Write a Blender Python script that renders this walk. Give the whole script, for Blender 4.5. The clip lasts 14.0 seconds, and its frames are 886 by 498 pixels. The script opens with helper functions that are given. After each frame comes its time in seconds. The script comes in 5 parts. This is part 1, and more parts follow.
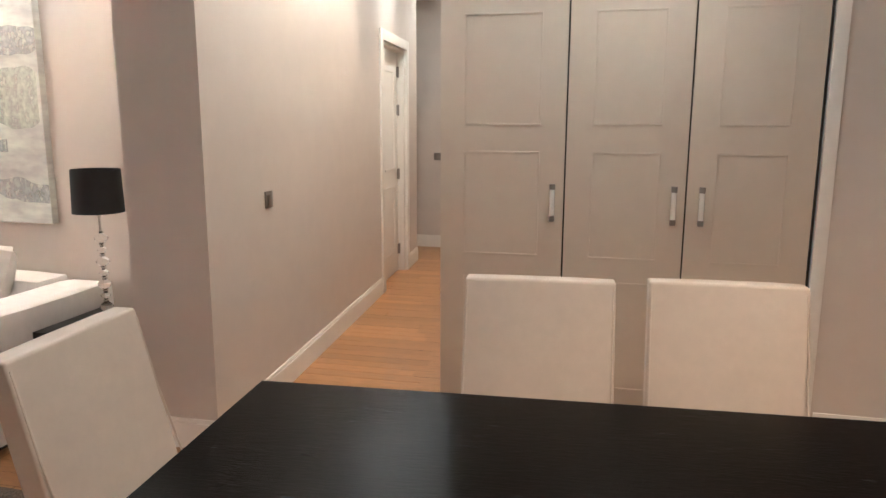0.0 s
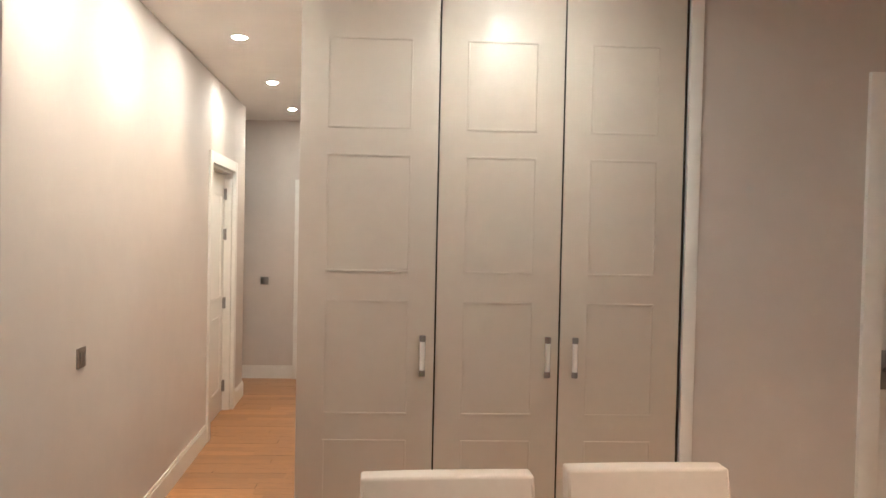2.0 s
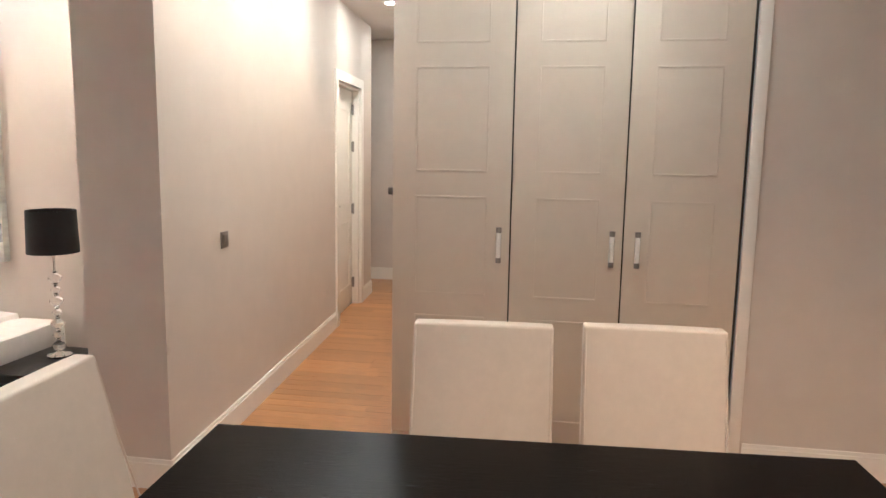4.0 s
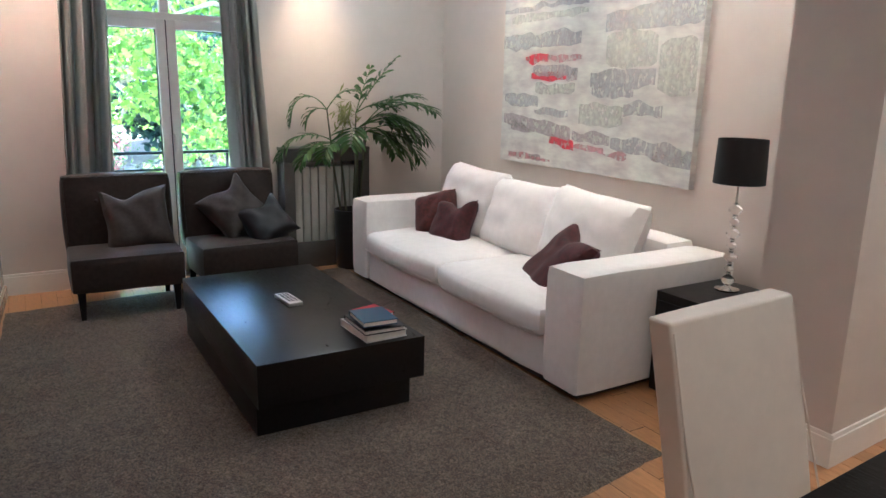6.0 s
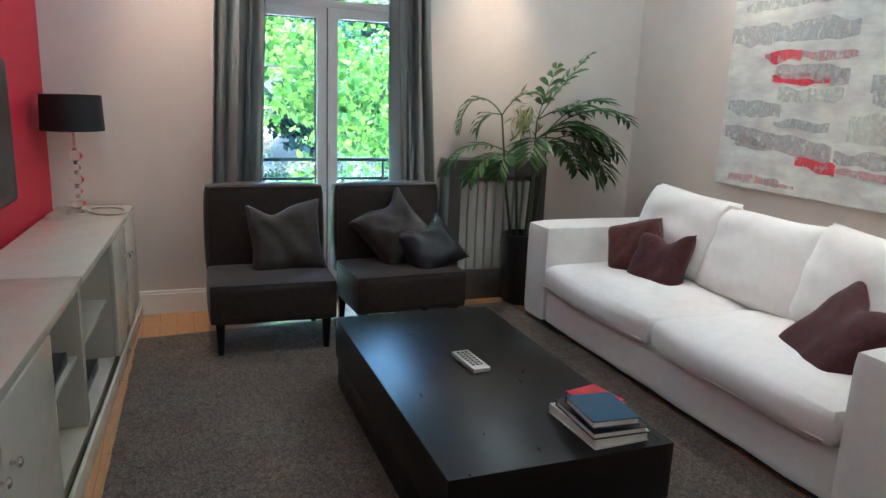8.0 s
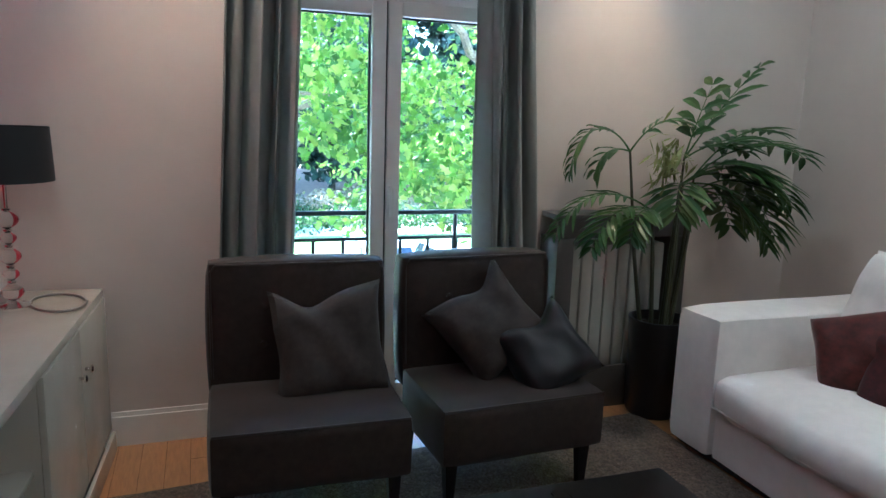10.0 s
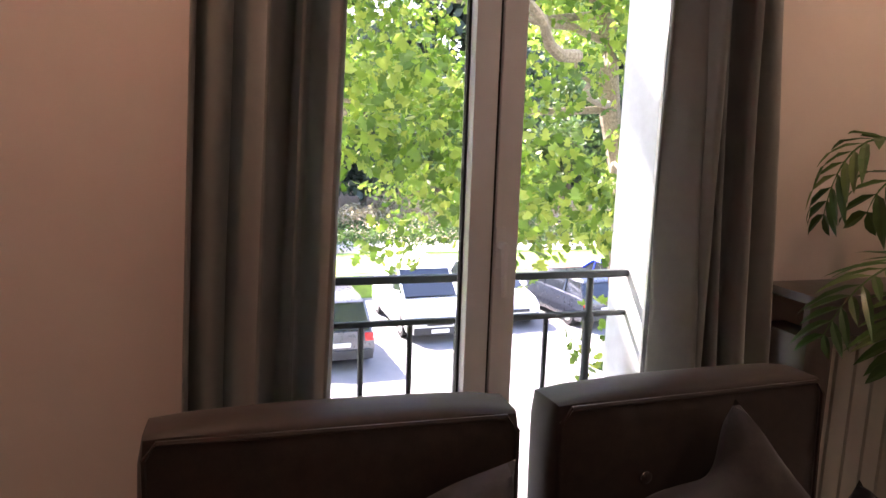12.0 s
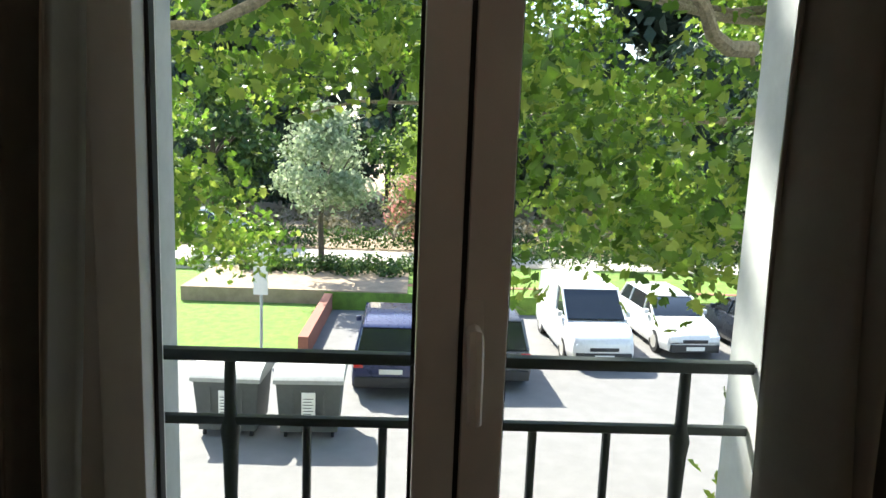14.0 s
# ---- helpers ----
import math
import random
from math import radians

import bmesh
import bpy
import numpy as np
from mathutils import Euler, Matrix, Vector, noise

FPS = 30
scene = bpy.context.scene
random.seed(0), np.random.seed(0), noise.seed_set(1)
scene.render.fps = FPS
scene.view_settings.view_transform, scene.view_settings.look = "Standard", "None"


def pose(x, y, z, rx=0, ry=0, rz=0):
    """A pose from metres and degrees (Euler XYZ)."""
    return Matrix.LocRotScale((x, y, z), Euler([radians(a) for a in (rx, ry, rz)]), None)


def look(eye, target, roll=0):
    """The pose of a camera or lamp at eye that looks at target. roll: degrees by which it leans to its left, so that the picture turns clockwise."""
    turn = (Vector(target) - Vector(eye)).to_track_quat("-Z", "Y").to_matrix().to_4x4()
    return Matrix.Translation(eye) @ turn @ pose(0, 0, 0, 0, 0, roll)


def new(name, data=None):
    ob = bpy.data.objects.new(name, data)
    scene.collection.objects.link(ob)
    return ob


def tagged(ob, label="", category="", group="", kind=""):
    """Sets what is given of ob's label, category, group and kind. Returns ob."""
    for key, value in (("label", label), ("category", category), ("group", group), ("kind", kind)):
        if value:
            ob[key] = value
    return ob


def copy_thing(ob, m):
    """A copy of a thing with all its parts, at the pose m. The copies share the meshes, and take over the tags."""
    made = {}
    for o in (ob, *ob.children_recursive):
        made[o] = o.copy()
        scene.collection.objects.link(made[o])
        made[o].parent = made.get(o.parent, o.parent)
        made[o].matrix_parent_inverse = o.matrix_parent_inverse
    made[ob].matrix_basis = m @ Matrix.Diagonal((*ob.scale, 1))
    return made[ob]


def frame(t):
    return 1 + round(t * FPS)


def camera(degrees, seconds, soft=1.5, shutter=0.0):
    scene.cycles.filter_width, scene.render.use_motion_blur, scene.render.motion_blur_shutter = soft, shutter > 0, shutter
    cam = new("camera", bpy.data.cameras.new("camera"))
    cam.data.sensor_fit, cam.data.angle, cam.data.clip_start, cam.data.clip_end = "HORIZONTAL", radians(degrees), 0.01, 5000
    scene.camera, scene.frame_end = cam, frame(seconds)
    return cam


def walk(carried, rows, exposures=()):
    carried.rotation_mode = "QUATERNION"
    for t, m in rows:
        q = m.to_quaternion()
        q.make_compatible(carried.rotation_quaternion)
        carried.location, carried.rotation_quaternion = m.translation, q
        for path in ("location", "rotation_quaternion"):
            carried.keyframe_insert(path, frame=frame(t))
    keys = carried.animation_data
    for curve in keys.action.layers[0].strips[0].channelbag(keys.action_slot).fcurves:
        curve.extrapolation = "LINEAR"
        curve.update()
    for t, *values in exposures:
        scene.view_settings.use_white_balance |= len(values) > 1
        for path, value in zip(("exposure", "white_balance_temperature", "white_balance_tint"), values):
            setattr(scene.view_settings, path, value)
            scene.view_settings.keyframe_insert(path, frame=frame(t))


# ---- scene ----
cam = camera(64.5, 14.0)
PATH = [
    (0, (0.174, -0.138, 1.448), (-0.261, 1.781, 1.09), 0.2),
    (0.5, (0.045, 0.093, 1.429), (-0.167, 2.01, 0.899), 0.8),
    (1, (-0.021, 0.218, 1.482), (-0.09, 2.151, 0.971), 0.4),
    (1.5, (-0.071, 0.196, 1.558), (-0.028, 2.169, 1.237), 0.9),
    (2, (-0.107, 0.155, 1.609), (-0.019, 2.153, 1.561), 1.2),
    (2.2, (-0.142, 0.124, 1.608), (-0.036, 2.12, 1.666), 1.6),
    (4.3, (0.24, -0.278, 1.496), (-0.254, 1.627, 1.139), 0.4),
    (4.5, (0.202, -0.238, 1.473), (-0.434, 1.616, 1.073), -0.0),
    (5, (0.166, -0.179, 1.487), (-0.87, 1.471, 1.036), 0.3),
    (5.5, (0.027, -0.1, 1.441), (-1.37, 1.262, 1.002), 1.3),
    (6, (-0.073, -0.106, 1.419), (-1.745, 0.896, 0.973), 1.2),
    (6.5, (-0.294, -0.164, 1.387), (-2.077, 0.625, 0.942), 1.7),
    (7, (-0.511, -0.162, 1.388), (-2.322, 0.555, 0.936), 1.9),
    (7.2, (-0.605, -0.151, 1.386), (-2.419, 0.558, 0.932), 2.1),
    (9.5, (-2.105, 0.081, 1.386), (-3.951, 0.747, 0.999), 1.9),
    (10, (-2.487, 0.058, 1.361), (-4.343, 0.71, 0.996), 1.9),
    (10.5, (-2.86, 0.101, 1.385), (-4.72, 0.727, 1.0), 2.5),
    (11, (-3.231, 0.126, 1.354), (-5.102, 0.738, 0.999), 2.0),
    (11.5, (-3.61, 0.157, 1.339), (-5.489, 0.753, 0.998), 2.1),
    (12, (-3.926, 0.222, 1.321), (-5.812, 0.797, 0.99), 1.9),
    (12.5, (-4.253, 0.297, 1.295), (-6.137, 0.894, 0.985), 1.3),
    (13, (-4.466, 0.437, 1.304), (-6.36, 1.003, 1.005), 1.0),
    (13.5, (-4.535, 0.602, 1.306), (-6.468, 1.025, 1.014), 1.6),
    (14, (-4.583, 0.781, 1.312), (-6.557, 0.855, 0.999), 2.2),
]
SKY, SUN = 0.15, 5.0
EXPOSURES = [(0.0, 4.95, 5050, 5), (0.5, 5.55, 5150, 5), (1.0, 5.5, 5100, 5), (2.2, 4.95, 5250, 5), (4.3, 5.12, 5000, 5), (5.0, 5.12, 4850, 5), (5.5, 4.85, 4750, 5), (7.2, 4.65, 4500, 0), (9.5, 4.2, 4350, -2), (10.3, 4.0, 4400, 4), (11.2, 3.75, 5500, 22), (12.0, 3.4, 6500, 31), (13.0, 2.65, 6400, 18), (14.0, 1.8, 6400, 6)]
walk(cam, [(t, look(eye, target, roll)) for t, eye, target, roll in PATH], EXPOSURES)

# ---- daylight ----
SUN_DIR = Vector((-0.72, -0.46, 0.86)).normalized()
world = bpy.data.worlds.new("world")
scene.world = world
world.use_nodes = True
wn = world.node_tree
sky = wn.nodes.new("ShaderNodeTexSky")
sky.sky_type, sky.sun_disc = "NISHITA", False
sky.sun_elevation = math.asin(SUN_DIR.z)
sky.sun_rotation = math.atan2(SUN_DIR.x, SUN_DIR.y)
wn.links.new(sky.outputs["Color"], wn.nodes["Background"].inputs["Color"])
wn.nodes["Background"].inputs["Strength"].default_value = SKY
sun = new("sun", bpy.data.lights.new("sun", "SUN"))
sun.data.energy, sun.data.angle, sun.data.color = SUN, radians(0.6), (1.0, 0.95, 0.86)
sun.matrix_world = look(SUN_DIR * 40, (0, 0, 0))

CEIL = 2.76
SPOTS = [  # x, y, aim x, aim y, aim z, watts, degrees
    (-1.13, 2.75, -1.30, 2.80, 0, 6.5, 104), (-1.15, 3.6, -1.32, 3.65, 0, 8, 100), (-1.17, 4.46, -1.36, 4.5, 0, 11, 94), (-1.23, 5.75, -1.44, 5.8, 0, 15, 90), (-1.28, 6.97, -1.48, 7.0, 0, 12, 90),
    (-5.10, 0.05, -5.40, 0.05, 1.2, 46, 54), (-5.06, 1.92, -5.40, 1.88, 1.2, 46, 54),
    (-3.06, 2.62, -3.06, 3.0, 1.0, 23, 76), (-4.25, 2.62, -4.25, 3.0, 1.0, 18, 76), (-2.25, 2.62, -2.25, 3.0, 1.0, 14, 76), (-3.4, 1.1, -3.4, 1.3, 0, 4, 90),
    # the 30 and 38 watt spots are unseen fill added for the dining end
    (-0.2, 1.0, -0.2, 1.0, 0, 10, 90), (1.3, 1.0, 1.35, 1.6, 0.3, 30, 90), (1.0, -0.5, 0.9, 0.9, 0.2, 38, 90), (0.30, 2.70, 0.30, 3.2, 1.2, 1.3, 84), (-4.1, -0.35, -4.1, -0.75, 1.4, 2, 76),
]
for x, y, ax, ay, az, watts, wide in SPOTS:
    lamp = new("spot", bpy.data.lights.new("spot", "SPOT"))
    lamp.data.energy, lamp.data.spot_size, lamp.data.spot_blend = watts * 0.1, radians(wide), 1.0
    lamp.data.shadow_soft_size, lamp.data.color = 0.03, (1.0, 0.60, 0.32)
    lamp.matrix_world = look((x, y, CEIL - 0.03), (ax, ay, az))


# ---- materials ----
def nodes_of(name):
    m = bpy.data.materials.new(name)
    m.use_nodes = True
    return m, m.node_tree, m.node_tree.nodes["Principled BSDF"]


def tex(nt, kind, scale, **more):
    co = nt.nodes.get("co") or nt.nodes.new("ShaderNodeTexCoord")
    co.name = "co"
    mp = nt.nodes.new("ShaderNodeMapping")
    nt.links.new(co.outputs["Object"], mp.inputs["Vector"])
    if not isinstance(scale, tuple):
        scale = (scale, scale, scale)
    mp.inputs["Scale"].default_value = scale
    n = nt.nodes.new(kind)
    nt.links.new(mp.outputs["Vector"], n.inputs["Vector"])
    for k, v in more.items():
        n.inputs[k].default_value = v
    return n


def ramp(nt, src, stops):
    r = nt.nodes.new("ShaderNodeValToRGB")
    els = r.color_ramp.elements
    while len(els) < len(stops):
        els.new(0.5)
    for e, (p, c) in zip(els, stops):
        e.position = p
        e.color = (*c, 1) if len(c) == 3 else c
    nt.links.new(src, r.inputs["Fac"])
    return r.outputs["Color"]


def mul(nt, a, b, fac=1.0):
    mx = nt.nodes.new("ShaderNodeMix")
    mx.data_type, mx.blend_type = "RGBA", "MULTIPLY"
    mx.inputs[0].default_value = fac
    nt.links.new(a, mx.inputs[6])
    nt.links.new(b, mx.inputs[7])
    return mx.outputs[2]


def shade(c, k):
    return tuple(min(1, v * k) for v in c)


def surface(name, col, rough=0.6, metal=0.0, var=0.12, scale=3.0, fine=60.0, bump=0.1, dist=0.002, coat=0.0, sheen=0.0, stretch=None, each=0.0, spec=0.5):
    """Two scales of variation, fine relief."""
    m, nt, b = nodes_of(name)
    big = tex(nt, "ShaderNodeTexNoise", scale, Detail=4.0, Roughness=0.6)
    small = tex(nt, "ShaderNodeTexNoise", stretch or fine, Detail=3.0, Roughness=0.6)
    c1 = ramp(nt, big.outputs["Fac"], [(0.3, shade(col, 1 - var)), (0.7, shade(col, 1 + var * 0.6))])
    c2 = ramp(nt, small.outputs["Fac"], [(0.3, (1 - var * 0.7,) * 3), (0.7, (1, 1, 1))])
    out = mul(nt, c1, c2)
    if each:
        info = nt.nodes.new("ShaderNodeObjectInfo")
        out = mul(nt, out, ramp(nt, info.outputs["Random"], [(0, (1 - each,) * 3), (1, (1 + each * 0.4,) * 3)]))
    nt.links.new(out, b.inputs["Base Color"])
    b.inputs["Metallic"].default_value = metal
    b.inputs["Specular IOR Level"].default_value = spec
    rr = nt.nodes.new("ShaderNodeMapRange")
    rr.inputs["To Min"].default_value, rr.inputs["To Max"].default_value = max(0.02, rough - 0.08), min(1, rough + 0.1)
    nt.links.new(big.outputs["Fac"], rr.inputs["Value"])
    nt.links.new(rr.outputs["Result"], b.inputs["Roughness"])
    b.inputs["Coat Weight"].default_value = coat
    b.inputs["Coat Roughness"].default_value = 0.1
    b.inputs["Sheen Weight"].default_value = sheen
    if bump:
        bp = nt.nodes.new("ShaderNodeBump")
        bp.inputs["Strength"].default_value, bp.inputs["Distance"].default_value = bump, dist
        nt.links.new(small.outputs["Fac"], bp.inputs["Height"])
        nt.links.new(bp.outputs["Normal"], b.inputs["Normal"])
    return m


def glassy(name, col=(1, 1, 1), rough=0.0, ior=1.45):
    m, nt, b = nodes_of(name)
    b.inputs["Base Color"].default_value = (*col, 1)
    b.inputs["Transmission Weight"].default_value = 1
    b.inputs["Roughness"].default_value = rough
    b.inputs["IOR"].default_value = ior
    return m


def glow(name, col, power):
    m, nt, b = nodes_of(name)
    b.inputs["Emission Color"].default_value = (*col, 1)
    b.inputs["Emission Strength"].default_value = power
    return m


M = {}
M["wall"] = surface("wall_paint", (0.60, 0.535, 0.475), 0.75, var=0.03, scale=1.3, fine=140, bump=0.08, dist=0.001)
M["ceiling"] = surface("ceiling_paint", (0.72, 0.68, 0.63), 0.8, var=0.03, scale=1.0, fine=120, bump=0.05, dist=0.001)
M["red"] = surface("red_wall_paint", (0.52, 0.012, 0.035), 0.6, var=0.06, scale=1.5, fine=140, bump=0.08, dist=0.001)
M["trim"] = surface("trim_paint", (0.80, 0.77, 0.71), 0.4, var=0.03, scale=4, fine=90, bump=0.03, dist=0.001)
M["ward"] = surface("wardrobe_paint", (0.60, 0.53, 0.44), 0.42, var=0.03, scale=2, fine=90, bump=0.03, dist=0.001)
M["dark_gap"] = surface("dark_gap", (0.03, 0.025, 0.02), 0.8, var=0.1)
M["chrome"] = surface("chrome", (0.75, 0.74, 0.72), 0.12, 1.0, var=0.05, bump=0)
M["steel"] = surface("brushed_steel", (0.32, 0.30, 0.28), 0.35, 1.0, var=0.08, bump=0.05)
M["ceramic"] = surface("white_ceramic", (0.85, 0.83, 0.78), 0.2, var=0.02, bump=0, coat=0.4)
M["oak"] = surface("oak_floor", (0.47, 0.235, 0.088), 0.34, var=0.22, scale=(2.0, 14.0, 2.0), stretch=(5.0, 70.0, 5.0), bump=0.12, dist=0.001, coat=0.25, each=0.26)
M["black_table"] = surface("black_stained_ash", (0.0045, 0.0035, 0.003), 0.23, var=0.35, scale=(2, 9, 2), stretch=(5, 45, 5), bump=0.6, dist=0.0014, spec=0.05)
M["wenge"] = surface("wenge_wood", (0.010, 0.0085, 0.008), 0.3, var=0.3, scale=(3, 12, 12), stretch=(6, 90, 90), bump=0.15, dist=0.001, spec=0.25)
M["chair_cloth"] = surface("cream_leatherette", (0.57, 0.495, 0.42), 0.5, var=0.04, scale=5, fine=220, bump=0.15, dist=0.001, sheen=0.1)
M["sofa"] = surface("white_cotton", (0.80, 0.77, 0.74), 0.9, var=0.05, scale=4, fine=260, bump=0.3, dist=0.0012, sheen=0.2)
M["velvet"] = surface("brown_velvet", (0.030, 0.019, 0.014), 0.55, var=0.4, scale=6, fine=120, bump=0.25, dist=0.001, sheen=0.13, spec=0.3)
M["velvet_top"] = surface("grey_velvet", (0.040, 0.030, 0.025), 0.6, var=0.4, scale=6, fine=160, bump=0.25, dist=0.001, sheen=0.12, spec=0.3)
M["plum"] = surface("burgundy_velvet", (0.060, 0.008, 0.010), 0.6, var=0.5, scale=8, fine=160, bump=0.2, dist=0.001, sheen=0.08, spec=0.3)
M["rust"] = surface("rust_velvet", (0.085, 0.016, 0.012), 0.6, var=0.5, scale=8, fine=160, bump=0.2, dist=0.001, sheen=0.1, spec=0.3)
M["black_cloth"] = surface("black_satin", (0.010, 0.010, 0.012), 0.35, var=0.3, scale=7, fine=120, bump=0.15, dist=0.001, sheen=0.05, spec=0.35)
M["curtain"] = surface("curtain_cloth", (0.25, 0.25, 0.225), 0.6, var=0.12, scale=6, stretch=(200, 200, 30), bump=0.15, dist=0.001, sheen=0.3)
nt = M["curtain"].node_tree
through_ = nt.nodes.new("ShaderNodeBsdfTranslucent")
through_.inputs["Color"].default_value = (0.40, 0.42, 0.38, 1)
blend = nt.nodes.new("ShaderNodeMixShader")
blend.inputs[0].default_value = 0.32
nt.links.new(nt.nodes["Principled BSDF"].outputs["BSDF"], blend.inputs[1])
nt.links.new(through_.outputs["BSDF"], blend.inputs[2])
nt.links.new(blend.outputs["Shader"], nt.nodes["Material Output"].inputs["Surface"])
M["shade"] = surface("black_shade", (0.008, 0.008, 0.009), 0.6, var=0.1, fine=200, bump=0.1, dist=0.0006)
M["glass"] = glassy("clear_glass")
M["pane"] = glassy("window_glass", (1, 1, 1), 0.0, 1.01)
M["cab"] = surface("cream_lacquer", (0.50, 0.46, 0.385), 0.22, var=0.03, scale=2, fine=90, bump=0.02, dist=0.001, coat=0.3)
M["plastic"] = surface("black_plastic", (0.012, 0.012, 0.013), 0.3, var=0.1, bump=0)
M["screen"] = surface("tv_glass", (0.016, 0.015, 0.015), 0.42, var=0.05, bump=0)
M["pvc"] = surface("white_window_frame", (0.74, 0.73, 0.70), 0.35, var=0.03, scale=3, fine=60, bump=0.02, dist=0.001)
M["gasket"] = surface("gasket", (0.02, 0.02, 0.02), 0.7, var=0.05, bump=0)
M["iron"] = surface("dark_iron", (0.035, 0.045, 0.042), 0.5, 0.1, var=0.2, scale=20, fine=150, bump=0.2, dist=0.001)
M["render"] = surface("exterior_render", (0.52, 0.54, 0.52), 0.85, var=0.1, scale=4, fine=90, bump=0.3, dist=0.002)
M["radiator"] = surface("radiator_enamel", (0.52, 0.50, 0.43), 0.4, var=0.04, scale=4, fine=60, bump=0.03, dist=0.001)
M["rad_frame"] = surface("dark_grey_lacquer", (0.07, 0.062, 0.055), 0.4, var=0.12, scale=4, fine=60, bump=0.03, dist=0.001)
M["soil"] = surface("soil", (0.03, 0.02, 0.012), 0.95, var=0.4, scale=30, fine=120, bump=0.8, dist=0.01)
M["stem"] = surface("palm_stem", (0.055, 0.058, 0.028), 0.5, var=0.3, scale=(20, 20, 8), fine=60, bump=0.2)
M["silver"] = surface("silver_plastic", (0.62, 0.60, 0.55), 0.3, 0.5, var=0.05, bump=0)
M["paper"] = surface("book_pages", (0.75, 0.72, 0.64), 0.8, var=0.1, stretch=(20, 20, 500), bump=0.3, dist=0.001)
M["book_blue"] = surface("blue_cover", (0.02, 0.075, 0.15), 0.3, var=0.2, bump=0)
M["book_red"] = surface("red_cover", (0.55, 0.02, 0.03), 0.3, var=0.3, bump=0)
M["book_white"] = surface("white_cover", (0.7, 0.68, 0.66), 0.35, var=0.1, bump=0)
M["book_dark"] = surface("dark_cover", (0.03, 0.03, 0.04), 0.35, var=0.2, bump=0)
M["lamp_on"] = glow("lamp_face", (1.0, 0.86, 0.66), 28.0)
M["asphalt"] = surface("asphalt", (0.185, 0.18, 0.172), 0.9, var=0.12, scale=0.5, fine=30, bump=0.3, dist=0.01)
M["kerb"] = surface("brick_wall", (0.30, 0.12, 0.08), 0.85, var=0.2, scale=5, fine=30, bump=0.4, dist=0.01)
M["stone"] = surface("pale_stone", (0.5, 0.46, 0.38), 0.85, var=0.15, scale=3, fine=30, bump=0.3, dist=0.01)
M["earth"] = surface("sandy_earth", (0.36, 0.27, 0.18), 0.95, var=0.25, scale=0.6, fine=8, bump=0.5, dist=0.03)
M["lawn"] = surface("lawn", (0.17, 0.29, 0.04), 0.9, var=0.35, scale=0.6, fine=12, bump=0.8, dist=0.03)
M["bark"] = surface("plane_bark", (0.27, 0.23, 0.16), 0.85, var=0.5, scale=6, fine=30, bump=0.5, dist=0.01)
M["bark_dark"] = surface("dark_bark", (0.10, 0.075, 0.05), 0.9, var=0.4, scale=8, fine=30, bump=0.5, dist=0.01)
M["tyre"] = surface("tyre", (0.015, 0.015, 0.015), 0.8, var=0.2, bump=0.1)
M["car_glass"] = surface("car_glass", (0.018, 0.022, 0.026), 0.05, var=0.05, bump=0, coat=0.6)
M["car_light"] = surface("red_lens", (0.5, 0.01, 0.01), 0.15, var=0.1, bump=0, coat=0.6)
M["head_light"] = surface("clear_lens", (0.75, 0.76, 0.78), 0.1, var=0.05, bump=0, coat=0.6)
M["plate"] = surface("number_plate", (0.75, 0.75, 0.70), 0.4, var=0.05, bump=0)
M["trim_black"] = surface("black_trim", (0.03, 0.03, 0.03), 0.6, var=0.1, bump=0)
M["bin"] = surface("grey_container", (0.075, 0.082, 0.078), 0.6, var=0.12, scale=2, fine=20, bump=0.1)
M["bin_lid"] = surface("pale_container_lid", (0.33, 0.34, 0.32), 0.5, var=0.1, scale=2, fine=20, bump=0.1)
M["pole"] = surface("galvanised_pole", (0.42, 0.44, 0.44), 0.5, 0.6, var=0.1, bump=0.05)


def leaf_mat(name, a, b_, c, gloss=0.45, trans=0.35):
    m, nt, b = nodes_of(name)
    geo = nt.nodes.new("ShaderNodeNewGeometry")
    col = ramp(nt, geo.outputs["Random Per Island"], [(0.0, a), (0.55, b_), (1.0, c)])
    nz = tex(nt, "ShaderNodeTexNoise", 1.3, Detail=2.0)
    col = mul(nt, col, ramp(nt, nz.outputs["Fac"], [(0.3, (0.7, 0.7, 0.7)), (0.7, (1, 1, 1))]))
    nt.links.new(col, b.inputs["Base Color"])
    b.inputs["Roughness"].default_value = gloss
    tr = nt.nodes.new("ShaderNodeBsdfTranslucent")
    nt.links.new(col, tr.inputs["Color"])
    mx = nt.nodes.new("ShaderNodeMixShader")
    mx.inputs[0].default_value = trans
    nt.links.new(b.outputs["BSDF"], mx.inputs[1])
    nt.links.new(tr.outputs["BSDF"], mx.inputs[2])
    nt.links.new(mx.outputs["Shader"], nt.nodes["Material Output"].inputs["Surface"])
    return m


M["plane_leaf"] = leaf_mat("plane_leaves", (0.055, 0.13, 0.014), (0.17, 0.30, 0.03), (0.38, 0.46, 0.08), 0.4, 0.5)
M["palm_leaf"] = leaf_mat("palm_leaves", (0.035, 0.095, 0.022), (0.075, 0.16, 0.04), (0.15, 0.22, 0.065), 0.35, 0.35)
M["palm_bud"] = leaf_mat("palm_young_leaves", (0.20, 0.24, 0.06), (0.26, 0.29, 0.09), (0.32, 0.33, 0.12), 0.5, 0.3)
M["hedge_leaf"] = leaf_mat("hedge_leaves", (0.03, 0.07, 0.015), (0.06, 0.12, 0.02), (0.12, 0.18, 0.04), 0.6, 0.3)
M["dark_leaf"] = leaf_mat("dark_tree_leaves", (0.025, 0.05, 0.03), (0.05, 0.085, 0.05), (0.10, 0.13, 0.09), 0.6, 0.3)
